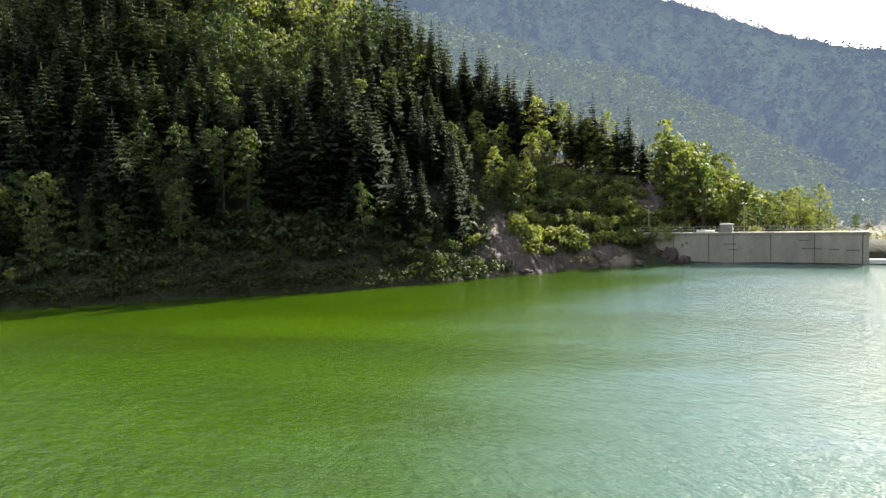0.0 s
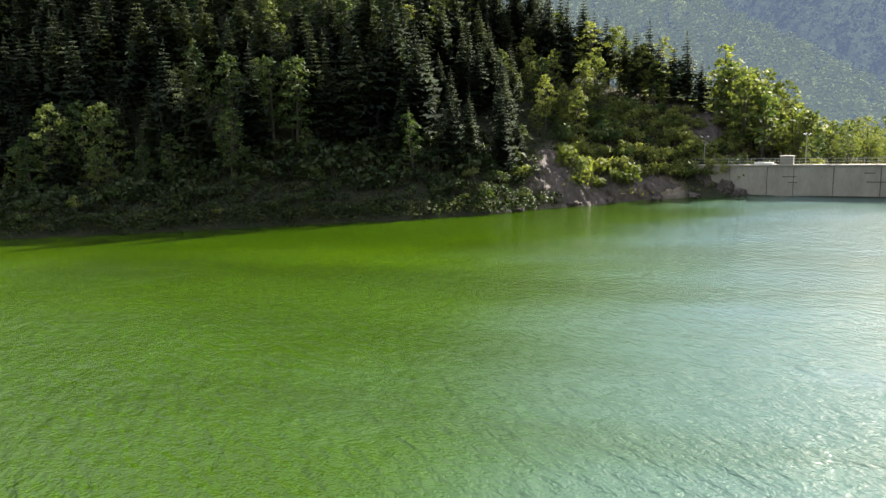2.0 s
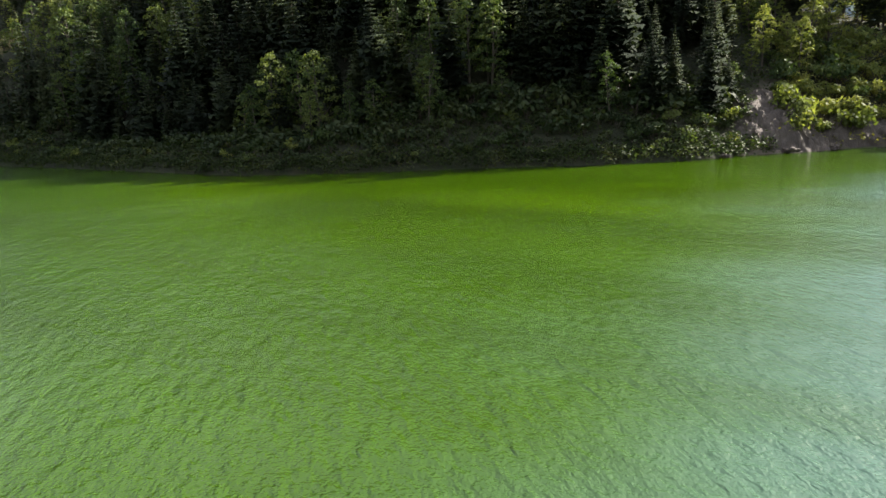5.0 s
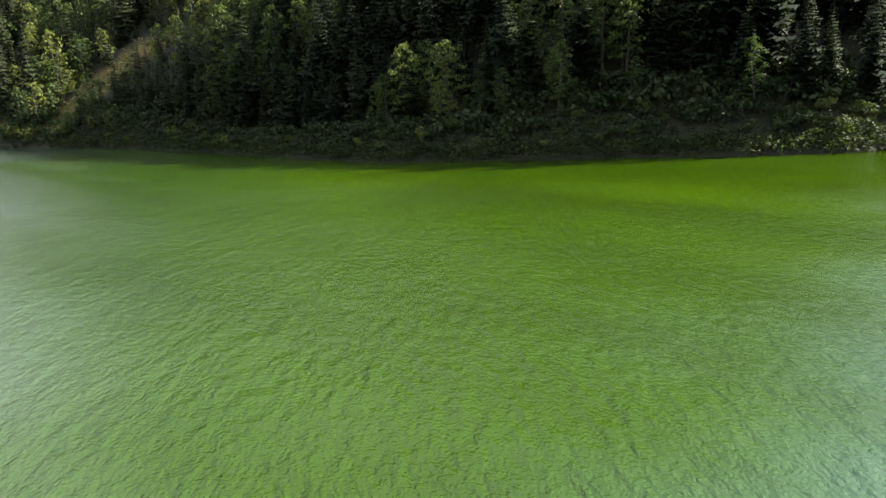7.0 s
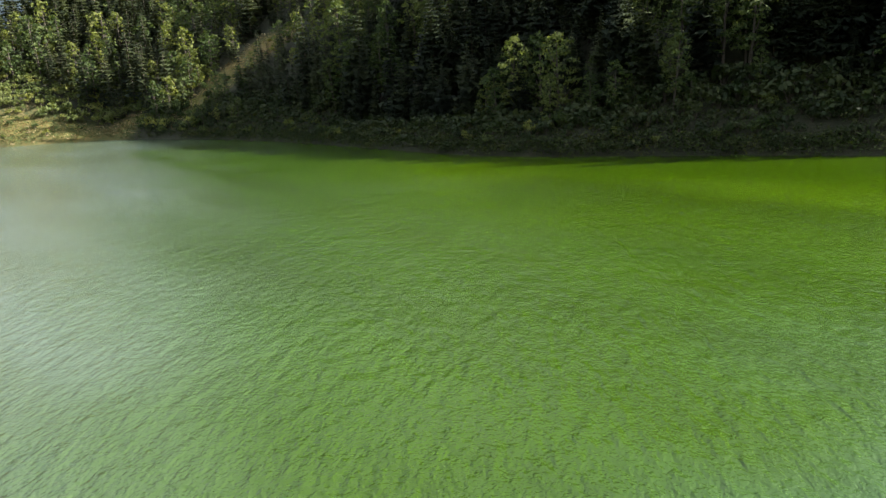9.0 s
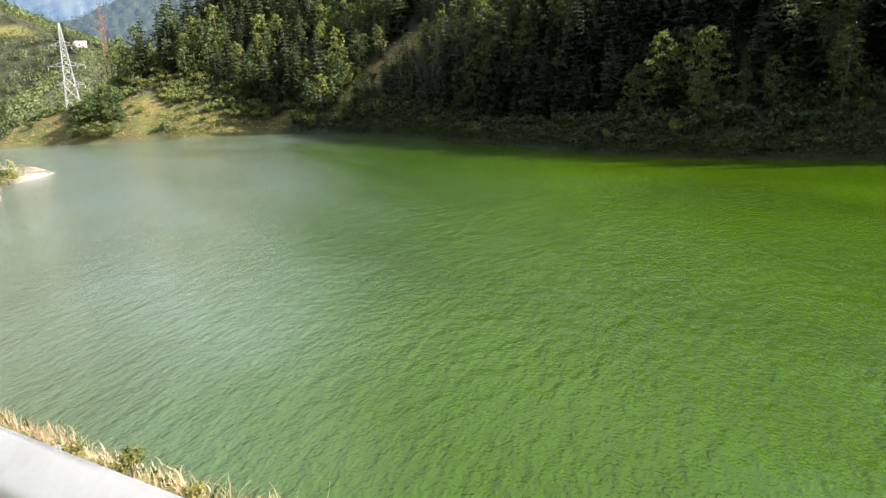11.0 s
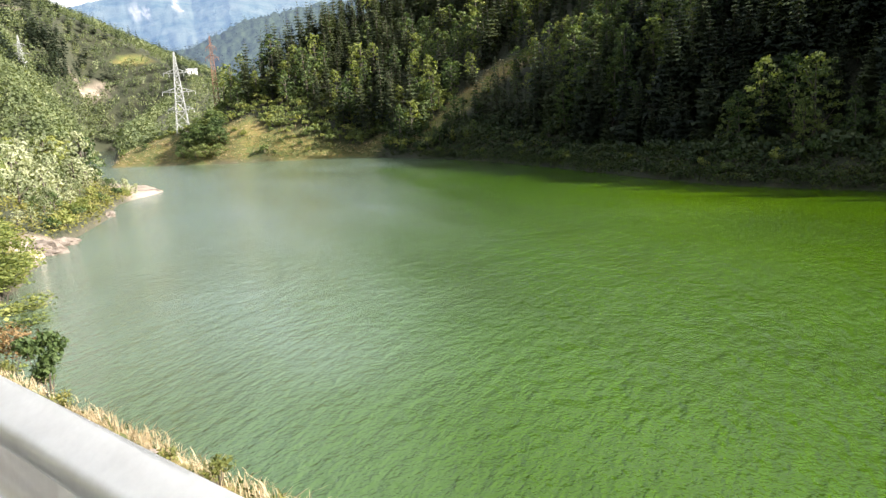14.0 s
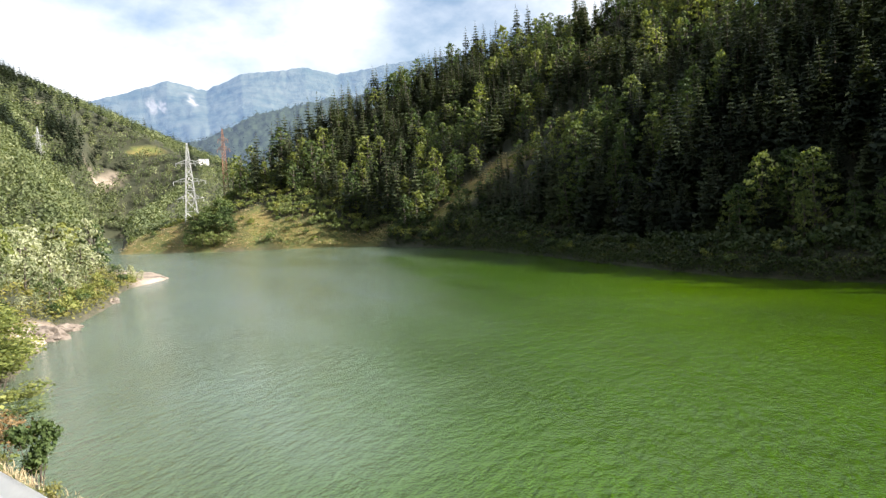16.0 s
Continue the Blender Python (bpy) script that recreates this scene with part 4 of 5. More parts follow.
def plant_bank():
    """Shrubs and small trees on the bank below the road, and along the water's edge."""
    rng = np.random.default_rng(25)
    pale = [make_thing("willow_tree", broad_shape(s, 26, 22, 0.25, 6.5, 2.6, 0.08, knob=0.8), m, l, "tree", "willows on the near bank")
            for s, m, l in ((71, LEAF_PALE, "silvery green willow on the lake bank"), (72, LEAF_PALE, "silvery green willow on the lake bank"), (73, LEAF, "dark green bushy tree on the lake bank"), (74, LEAF_YELLOW, "yellow-green bushy tree on the lake bank"))]

    def bank(x, y):
        d = lake_dist(x, y)
        return (x < -64) & (x > -260) & (y < 30) & (y > -45) & (d > 4.5) & (d < 34) & (np.hypot(x + 186, y - 24) > 14)
    p = scatter(3.9, -260, -60, -45, 30, 26, bank)
    for i, q in enumerate(p):
        d = lake_dist(q[0], q[1])
        k = int(rng.choice(4, p=(.44, .34, .10, .12)))
        s = rng.uniform(0.6, 1.15) * (0.62 if d < 8 else 1.0 if d < 12 else 1.5)
        m = pose(q[0], q[1], q[2] - 0.1, 0, 0, rng.uniform(0, 360))
        ob = pale[i] if i < 4 else copy_thing(pale[k], m)
        if i < 4:
            ob.matrix_basis = m
        ob.scale = (s, s, s * rng.uniform(0.85, 1.15))
    shrubs = [make_thing("shrub", s, m, l, "shrub", "shrubs at the water's edge", "stem")
              for s, m, l in zip(SHRUB, (LEAF, LEAF_YELLOW, LEAF), ("green shrub at the water's edge", "shrub at the water's edge with sun-tinted yellow-green leaves", "green shrub at the water's edge"))]

    def edge(x, y):
        d = lake_dist(x, y)
        far = (y > 85) & (x > -215) & (x < 62) & (d > 1.8) & (d < 11)
        near = (x < -64) & (x > -172) & (y < 22) & (d > 1.5) & (d < 6)
        spit = (x < -215) & (x > -325) & (d > 3) & (d < 17) & (wobble(x, y, 16, 30) > 0.25) & (y > 40) & (y < 122)
        return (far | near | spit) & (bare(x, y) < 0.55) & (rng.uniform(0, 1, x.shape) < np.where(x > -5, 0.8, 0.5))
    p = scatter(3.2, -330, 64, -10, 150, 27, edge)

    def bright(x, y):
        d = lake_dist(x, y)
        return (x > 12) & (x < 54) & (d > 1.8) & (d < 22) & (y < 160) & (bare(x, y) < 0.75)
    p = np.concatenate([p, scatter(2.7, 10, 52, 115, 160, 31, bright)])

    def gully(x, y):
        return (x > -225) & (x < -185) & (y > 117) & (y < 170) & (meadow(x, y) > 0.3) & (rng.uniform(0, 1, x.shape) < 0.45)
    p = np.concatenate([p, scatter(4.5, -225, -150, 117, 222, 32, gully)])
    for i, q in enumerate(p):
        # beside the dam most shrubs take the sun-tinted leaf
        k = 1 if (q[0] > 4 and rng.uniform() < 0.8) or (q[0] < -64 and rng.uniform() < 0.5) else (0, 2)[rng.integers(2)]
        s = rng.uniform(0.55, 1.25) * (1.55 if q[0] > 12 else 1.0)
        m = pose(q[0], q[1], q[2] - 0.05, 0, 0, rng.uniform(0, 360))
        ob = shrubs[i] if i < 3 else copy_thing(shrubs[k], m)
        if i < 3:
            ob.matrix_basis = m
        ob.scale = (s, s, s * rng.uniform(0.8, 1.2))

    def thicket(x, y):
        d = lake_dist(x, y)
        return (y > 85) & (x > -285) & (x < 8) & (d > 0.35) & (d < 15) & (bare(x, y) < 0.5) & (meadow(x, y) < 0.5)
    small = [shrub_shape(s, 70, 0.34) for s in (44, 45, 46)]
    p = scatter(2.15, -225, 8, 85, 135, 34, thicket)
    # the dark leaf colour stands for the shade on this shore
    plant_stuff("thicket", [[(*t, 1), (*c, 0)] for t, c in small], p, rng.uniform(0.45, 1.15, len(p)) * np.interp(lake_dist(p[:, 0], p[:, 1]), (0, 3, 9), (0.6, 0.9, 1.5)), [LEAF_SHADED, BARK], "dark green thicket along the shore, shade put into its colour", 35)

    # low growth on the far bank
    herb = []
    for s in range(4):
        r = np.random.default_rng(80 + s)
        c = r.normal(0, 1, (26, 3)) * (0.75, 0.75, 0.28) + (0, 0, 0.35)
        herb.append([(*leaf_quads(c, np.tile((0, -0.2, 1.0), (26, 1)), 0.19, r, jitter=0.6), 0)])

    def low(x, y):
        d = lake_dist(x, y)
        hill = (y > 85) & (x > -300) & (x < 84) & (d > 0.15) & (d < np.where(x > 0, 30, 13)) & ~((x > 42) & (d < 9))
        near = (x < -62) & (x > -190) & (y < 22) & (d > 0.6) & (d < 12)
        return (hill | near) & (bare(x, y) < 0.75)
    p = scatter(1.55, -300, 84, -25, 172, 28, low)
    # near bank grows yellow-green; beside the dam the brighter leaf stands for sunlight
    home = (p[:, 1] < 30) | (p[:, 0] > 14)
    plant_stuff("bank_growth", herb, p[home], rng.uniform(0.6, 1.6, home.sum()), [HERB_BRIGHT], "yellow-green low growth on the near bank and, sun-tinted, beside the dam", 33)
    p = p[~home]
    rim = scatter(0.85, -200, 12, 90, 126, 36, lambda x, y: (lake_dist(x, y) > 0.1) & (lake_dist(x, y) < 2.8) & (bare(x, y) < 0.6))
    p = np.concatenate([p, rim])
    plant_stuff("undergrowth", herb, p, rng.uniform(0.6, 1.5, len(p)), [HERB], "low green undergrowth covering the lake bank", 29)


plant_bank()


# ---- the dam wall, its crest and lamps ----
def part(name, bm, material, parent, label=""):
    """Links a bmesh as one mesh under a thing or a part."""
    me = bpy.data.meshes.new(name)
    bm.to_mesh(me)
    bm.free()
    me.materials.append(material)
    ob = new(name, me)
    ob.parent = parent
    if label:
        tagged(ob, label)
    return ob


def box(bm, size, m, bevel=0.0):
    made = bmesh.ops.create_cube(bm, size=1.0, matrix=m @ Matrix.Diagonal((*size, 1)))
    if bevel:
        edges = list({e for v in made["verts"] for e in v.link_edges})
        bmesh.ops.bevel(bm, geom=edges, offset=bevel, segments=2, affect="EDGES", profile=0.5)
    return bm


def bar(bm, a, b, thick, sides=4):
    """A straight rod from a to b."""
    a, b = Vector(a), Vector(b)
    m = Matrix.Translation((a + b) / 2) @ (b - a).to_track_quat("Z", "Y").to_matrix().to_4x4()
    bmesh.ops.create_cone(bm, segments=sides, radius1=thick / 2, radius2=thick / 2, depth=(b - a).length, cap_ends=True, matrix=m)
    return bm


WALL_LEN = float(np.hypot(*(WALL_B - WALL_A)))
WALL_TURN = math.degrees(math.atan2(WALL_B[1] - WALL_A[1], WALL_B[0] - WALL_A[0]))
WALL_TOP = 5.75


def on_wall(s, back, z):
    """A place s metres along the wall from its hillside end, back metres behind the wet face."""
    m = pose(WALL_A[0], WALL_A[1], 0, 0, 0, WALL_TURN)
    return m @ Vector((s, back, z))


def build_dam():
    dam = tagged(new("dam_wall"), "weathered grey concrete dam wall in jointed sections", "dam")
    dam.matrix_basis = pose(WALL_A[0], WALL_A[1], 0, 0, 0, WALL_TURN)
    joints = [-9.0, -2.2, 4.3, 8.7, 15.0, 22.1, WALL_LEN - 0.9]
    for a, b in zip(joints, joints[1:]):
        bm = bmesh.new()
        box(bm, (b - a - 0.10, 1.3, WALL_TOP + 3.6), pose((a + b) / 2, 0.65, (WALL_TOP - 3.6) / 2 - 0.18), 0.05)
        for z in (1.55, 3.1, 4.5):
            box(bm, (b - a - 0.12, 0.05, 0.035), pose((a + b) / 2, -0.012, z))
        part("wall_panel", bm, CONCRETE, dam)
    bm = bmesh.new()
    for a in joints[1:-1]:
        box(bm, (0.12, 1.0, WALL_TOP + 3.0), pose(a, 0.66, (WALL_TOP - 3.0) / 2 - 0.4))
    part("joint_filler", bm, JOINT, dam, "dark recessed joint filler")
    bm = bmesh.new()
    box(bm, (WALL_LEN + 9.0, 1.6, 0.34), pose(WALL_LEN / 2 - 4.4, 0.60, WALL_TOP - 0.17), 0.05)
    part("coping", bm, CONCRETE, dam, "pale concrete coping")
    bm = bmesh.new()
    box(bm, (0.9, 3.4, WALL_TOP + 3.6), pose(WALL_LEN - 0.4, 1.6, (WALL_TOP - 3.6) / 2 + 0.03), 0.05)
    part("end_pier", bm, CONCRETE, dam)
    bm = bmesh.new()
    box(bm, (2.2, 1.5, 1.45), pose(7.4, 1.1, WALL_TOP + 0.725), 0.04)
    box(bm, (2.4, 1.7, 0.12), pose(7.4, 1.1, WALL_TOP + 1.5), 0.02)
    part("valve_box", bm, CONCRETE, dam, "pale concrete box on the crest")
    bm = bmesh.new()
    box(bm, (3.2, 0.9, 0.35), pose(3.6, 0.9, WALL_TOP + 0.17), 0.05)
    part("kerb_block", bm, PLASTER, dam, "low white block on the crest")
    # rusty streaks of damp below the seams
    for s, z, w in ((8.0, 3.55, 2.3), (8.6, 2.5, 1.4), (21.6, 2.72, 3.2), (25.2, 2.6, 1.6), (20.4, 4.25, 1.6), (28.0, 2.5, 2.0)):
        bm = bmesh.new()
        box(bm, (w, 0.02, 0.16), pose(s, -0.018, z), 0.006)
        part("damp_seam", bm, JOINT, dam, "dark damp construction seam")
    rail = tagged(new("crest_railing"), "thin grey steel railing along the dam crest", "railing")
    rail.matrix_basis = pose(WALL_A[0], WALL_A[1], WALL_TOP, 0, 0, WALL_TURN)
    for i in range(20):
        s = -8.5 + i * 2.0
        bm = bmesh.new()
        bar(bm, (s, 0.25, -0.02), (s, 0.25, 1.1), 0.07)
        part("post", bm, STEEL, rail)
    for z in (0.55, 1.08):
        bm = bmesh.new()
        bar(bm, (-8.6, 0.25, z), (29.8, 0.25, z), 0.06)
        part("rail_bar", bm, STEEL, rail)
    deck = mesh_object("dam_deck", [tuple(on_wall(s, b, z)) for z in (WALL_TOP - 0.22, 1.2) for s, b in ((-9, 1.31), (WALL_LEN - 0.86, 1.31), (WALL_LEN - 0.86, 5.6), (-9, 5.6))],
                       [(0, 1, 2, 3), (7, 6, 5, 4), (0, 4, 5, 1), (1, 5, 6, 2), (2, 6, 7, 3), (3, 7, 4, 0)], CONCRETE)
    tagged(deck, "concrete roadway on the dam crest", "road", kind="structure")
    sill = tagged(new("spillway_sill"), "low pale concrete spillway sill beside the dam wall", "spillway")
    sill.matrix_basis = pose(WALL_A[0], WALL_A[1], 0, 0, 0, WALL_TURN)
    bm = bmesh.new()
    box(bm, (24, 3.0, 3.4), pose(WALL_LEN + 12.1, 1.6, -0.75), 0.15)
    part("crest_block", bm, PLASTER, sill)
    bm = bmesh.new()
    box(bm, (24, 1.4, 1.1), pose(WALL_LEN + 12.1, 3.9, 0.1), 0.1)
    part("step_block", bm, CONCRETE, sill)


def build_lamp():
    lamp = tagged(new("street_lamp"), "slim grey lamp post with two white heads on the dam", "street lamp", "lamps on the dam")
    bm = bmesh.new()
    box(bm, (0.34, 0.34, 0.12), pose(0, 0, 0.06), 0.02)
    part("base_plate", bm, STEEL, lamp)
    bm = bmesh.new()
    bmesh.ops.create_cone(bm, segments=10, radius1=0.085, radius2=0.05, depth=5.2, cap_ends=True, matrix=pose(0, 0, 2.6))
    part("pole", bm, STEEL, lamp)
    for side in (-1, 1):
        bm = bmesh.new()
        bar(bm, (0, 0, 5.15), (side * 0.36, 0, 5.40), 0.05, 6)
        arm = part("arm", bm, STEEL, lamp)
        bm = bmesh.new()
        box(bm, (0.52, 0.20, 0.10), pose(side * 0.56, 0, 5.50, 0, -side * 24, 0), 0.03)
        part("lamp_head", bm, LAMP_WHITE, arm, "white lamp head")
    return lamp


JOINT = solid("damp_joint", [(0.3, (0.060, 0.055, 0.050)), (0.7, (0.115, 0.105, 0.095))], 1.5, 0.9, bump=0.2)
build_dam()
lamp = build_lamp()
for i, (s, b) in enumerate(((-7.2, 2.0), (10.2, 4.6), (WALL_LEN - 0.3, 2.6))):
    p = on_wall(s, b, WALL_TOP + (0.04 if i == 2 else -0.22))
    m = pose(p.x, p.y, p.z, 0, 0, WALL_TURN + (10, 40, -15)[i])
    if i:
        copy_thing(lamp, m)
    else:
        lamp.matrix_basis = m


# ---- rocks ----
def build_rock(name, place, size, turn, seed, mat, label, detail=4, rough=0.35):
    """A broken, layered rock mass."""
    bm = bmesh.new()
    bmesh.ops.create_icosphere(bm, subdivisions=detail, radius=1.0)
    off = Vector((seed * 3.7, seed * 1.3, -seed * 2.1))
    for v in bm.verts:
        c = v.co.copy()
        big = noise.noise(c * 1.3 + off)
        cell = noise.cell(c * 2.6 + off) - 0.5
        fine = noise.fractal(c * 4.0 + off, 0.9, 2.1, 4)
        v.co = c * (1 + rough * big + rough * 0.45 * cell + rough * 0.30 * fine)
        v.co.x, v.co.y, v.co.z = v.co.x * size[0], v.co.y * size[1], v.co.z * size[2]
    me = bpy.data.meshes.new(name)
    bm.to_mesh(me)
    bm.free()
    me.materials.append(mat)
    ob = new(name, me)
    ob.matrix_basis = pose(*place, 0, 0, turn)
    return tagged(ob, label, "rock")


def build_outcrop(name, centre, radii, turn, lift, seed, mat, label, cells=64):
    """Bare rock that breaks through the slope, with ledges and cracks."""
    u, v = np.meshgrid(np.linspace(-1, 1, cells), np.linspace(-1, 1, cells))
    c, sn = math.cos(radians(turn)), math.sin(radians(turn))
    x = centre[0] + u * radii[0] * c - v * radii[1] * sn
    y = centre[1] + u * radii[0] * sn + v * radii[1] * c
    r = np.hypot(u, v) + 0.22 * wobble(u, v, 0.35, seed)
    cover = np.clip((0.95 - r) / 0.3, 0, 1)
    ledge = np.abs(wobble(x + y * 0.4, y, 2.4, seed + 1)) * 0.9 + 0.45 * wobble(x, y, 0.9, seed + 2) + 0.2 * wobble(x, y, 0.35, seed + 3)
    z = land(x, y) - 0.5 + cover * (0.5 + lift * (0.55 + ledge))
    shove = 0.35 * wobble(x + z, y, 1.1, seed + 4)
    vs = np.stack([x + shove, y + shove, z], -1).reshape(-1, 3)
    i, j = np.meshgrid(np.arange(cells - 1), np.arange(cells - 1), indexing="ij")
    k = i * cells + j
    ob = quads_object(name, vs, np.stack([k, k + 1, k + cells + 1, k + cells], -1).reshape(-1, 4), mat)
    return tagged(ob, label, "rock")


build_outcrop("rock_face", (13, 127), (8.0, 8.5), 24, 1.5, 3, ROCK, "fan-shaped grey-brown rock face above the water")
build_outcrop("rock_face", (45, 154), (8.0, 10.0), 10, 1.2, 7, ROCK, "steep grey rock cutting beside the dam")
build_outcrop("rock_face", (26, 130), (11.0, 3.0), 24, 0.8, 11, ROCK, "low grey rock ledge along the waterline")
for i, (x, y, sx, sz) in enumerate(((14.5, 121.8, 1.6, 0.9), (21, 125.7, 1.4, 0.8), (30.5, 129.0, 1.8, 1.0), (37.5, 131.2, 1.5, 0.8), (4.5, 116.6, 1.3, 0.6))):
    build_rock("shore_rock", (x, y, 0.1), (sx, 1.1, sz), 22 + i * 35, 4 + i, ROCK, "grey rock lying at the waterline")
for i, (a, b, sx, sz) in enumerate(((-3.0, -0.6, 2.2, 2.6), (-6.0, -0.4, 2.6, 3.6), (-0.2, -0.9, 1.6, 1.2), (-8.2, 0.4, 2.4, 4.2))):
    q = on_wall(a, b, 0)
    build_rock("shore_rock", (q.x, q.y, 0.2), (sx, 1.5, sz), 30 * i, 60 + i, ROCK, "grey-brown rock against the end of the dam wall")
for i, (x, y, s) in enumerate(((-94.5, -0.2, 2.0), (-98.5, 2.2, 2.6), (-103, 4.5, 1.6), (-88, 0.2, 1.1), (-132, 13.8, 1.2))):
    build_rock("bank_rock", (x, y - 0.6, 0.1), (s * 1.5, s * 0.9, s * 0.6), i * 40, 20 + i, PALE_ROCK, "pale sunlit rock at the lake's edge")
for i, (x, y, s) in enumerate(((-177, 28.6, 1.1), (-179.5, 28.0, 0.7), (-175, 27.2, 0.8), (-174.2, 28.8, 0.5))):
    build_rock("bar_stone", (x, y, 0.15), (s * 1.4, s, s * 0.5), i * 70, 30 + i, PALE_ROCK, "pale stone on the tip of the gravel bar", 3)


# ---- pylons and house up the valley ----
def build_pylon(label, height, foot, waist, arms, steel, thick, name="power_pylon"):
    ob = tagged(new(name), label, "pylon", "power pylons")

    def half(z):
        k = z / height
        return (foot + (waist - foot) * min(1, k / 0.72)) / 2 if k < 0.72 else waist / 2 * (1 - (k - 0.72) / 0.28 * 0.75)
    levels = [0]
    while levels[-1] < height * 0.985:
        levels.append(min(height, levels[-1] + max(1.5, half(levels[-1]) * 2.1)))
    corners = ((-1, -1), (1, -1), (1, 1), (-1, 1))
    for cx, cy in corners:
        bm = bmesh.new()
        for z0, z1 in zip(levels, levels[1:]):
            bar(bm, (cx * half(z0), cy * half(z0), z0), (cx * half(z1), cy * half(z1), z1), thick * 1.3)
        part("leg", bm, steel, ob)
    for (ax, ay), (bx, by) in zip(corners, corners[1:] + corners[:1]):
        bm = bmesh.new()
        for z0, z1 in zip(levels, levels[1:]):
            h0, h1 = half(z0), half(z1)
            bar(bm, (ax * h0, ay * h0, z0), (bx * h1, by * h1, z1), thick * 0.8)
            bar(bm, (bx * h0, by * h0, z0), (ax * h1, ay * h1, z1), thick * 0.8)
            bar(bm, (ax * h1, ay * h1, z1), (bx * h1, by * h1, z1), thick * 0.8)
        part("bracing", bm, steel, ob)
    for z, reach in arms:
        for side in (-1, 1):
            bm = bmesh.new()
            tip = (side * reach, 0, z + 0.1)
            for cy in (-1, 1):
                bar(bm, (side * half(z), cy * half(z), z), tip, thick)
                bar(bm, (side * half(z + 1.6), cy * half(z + 1.6), z + 1.6), tip, thick)
                for k in (0.35, 0.68):
                    x = side * (half(z) + (reach - half(z)) * k)
                    bar(bm, (x, cy * half(z) * (1 - k), z), (x, cy * half(z) * (1 - k), z + 1.6 * (1 - k)), thick * 0.7)
            arm = part("crossarm", bm, steel, ob)
            for k in (0.55, 0.97):
                bm = bmesh.new()
                x = side * reach * k
                for d in range(5):
                    bmesh.ops.create_cone(bm, segments=8, radius1=0.16, radius2=0.10, depth=0.14, cap_ends=True, matrix=pose(x, 0, z - 0.35 - d * 0.24))
                bar(bm, (x, 0, z + 0.1), (x, 0, z - 1.5), 0.06)
                part("insulator", bm, steel, arm)
    return ob


def stand(ob, az, d, turn, sink=0.2):
    x, y, _ = polar(az, d, 0)
    ob.matrix_basis = pose(x, y, float(land(x, y)) - sink, 0, 0, turn)
    return ob


py = stand(build_pylon("pale grey lattice power pylon on the grassy spit", 36.0, 5.6, 2.0, ((11.6, 5.6), (19.2, 7.0), (27.2, 5.4)), STEEL, 0.17), 78.2, 328, 72)
py2 = stand(build_pylon("rust-brown narrow lattice power pylon behind the spit", 42.0, 2.8, 1.6, ((32.0, 3.0), (36.5, 2.4)), RUST, 0.15), 75.5, 352, 70)
for az, d, turn, s in ((88.2, 640, 60, 0.85), (73.9, 1300, 80, 0.95)):
    x, y, _ = polar(az, d, 0)
    c = copy_thing(py, pose(x, y, float(land(x, y)), 0, 0, turn))
    c.scale = (s, s, s)
    tagged(c, "small lattice power pylon far up the valley")


def build_house():
    house = tagged(new("house"), "white plastered house far up the valley", "house")
    bm = bmesh.new()
    box(bm, (17, 9, 7.5), pose(0, 0, 2.0), 0.05)
    part("wall", bm, PLASTER, house)
    bm = bmesh.new()
    for sy in (-1, 1):
        box(bm, (18, 5.4, 0.25), pose(0, sy * 2.5, 6.75, -sy * 20, 0, 0), 0.04)
    part("roof", bm, STEEL, house)
    for i in range(5):
        for z in (1.6, 4.2):
            bm = bmesh.new()
            box(bm, (1.3, 0.12, 1.4), pose(-6.4 + i * 3.2, -4.53, z), 0.02)
            part("window", bm, GLASS_DARK, house)
    x, y, _ = polar(77.1, 800, 0)
    house.matrix_basis = pose(x, y, float(land(x, y)) + 0.6, 0, 0, 77)
    house.scale = (0.7, 0.7, 0.7)


build_house()


# ---- the road, its guard rail and the verge ----
def on_road(s, n, z):
    return Vector((ROAD[0] * s + ROAD_N[0] * n, ROAD[1] * s + ROAD_N[1] * n, z))


road = mesh_object("road", [tuple(on_road(s, n, z)) for z in (ROAD_Z, ROAD_Z - 0.25) for s, n in ((-150, -6.6), (150, -6.6), (150, 0.86), (-150, 0.86))],
                   [(0, 1, 2, 3), (7, 6, 5, 4), (0, 4, 5, 1), (1, 5, 6, 2), (2, 6, 7, 3), (3, 7, 4, 0)], ASPHALT)
tagged(road, "worn grey asphalt road above the lake", "road", kind="structure")

RAIL_TOP = EYE - 0.51
ROAD_TURN = math.degrees(math.atan2(ROAD[1], ROAD[0]))


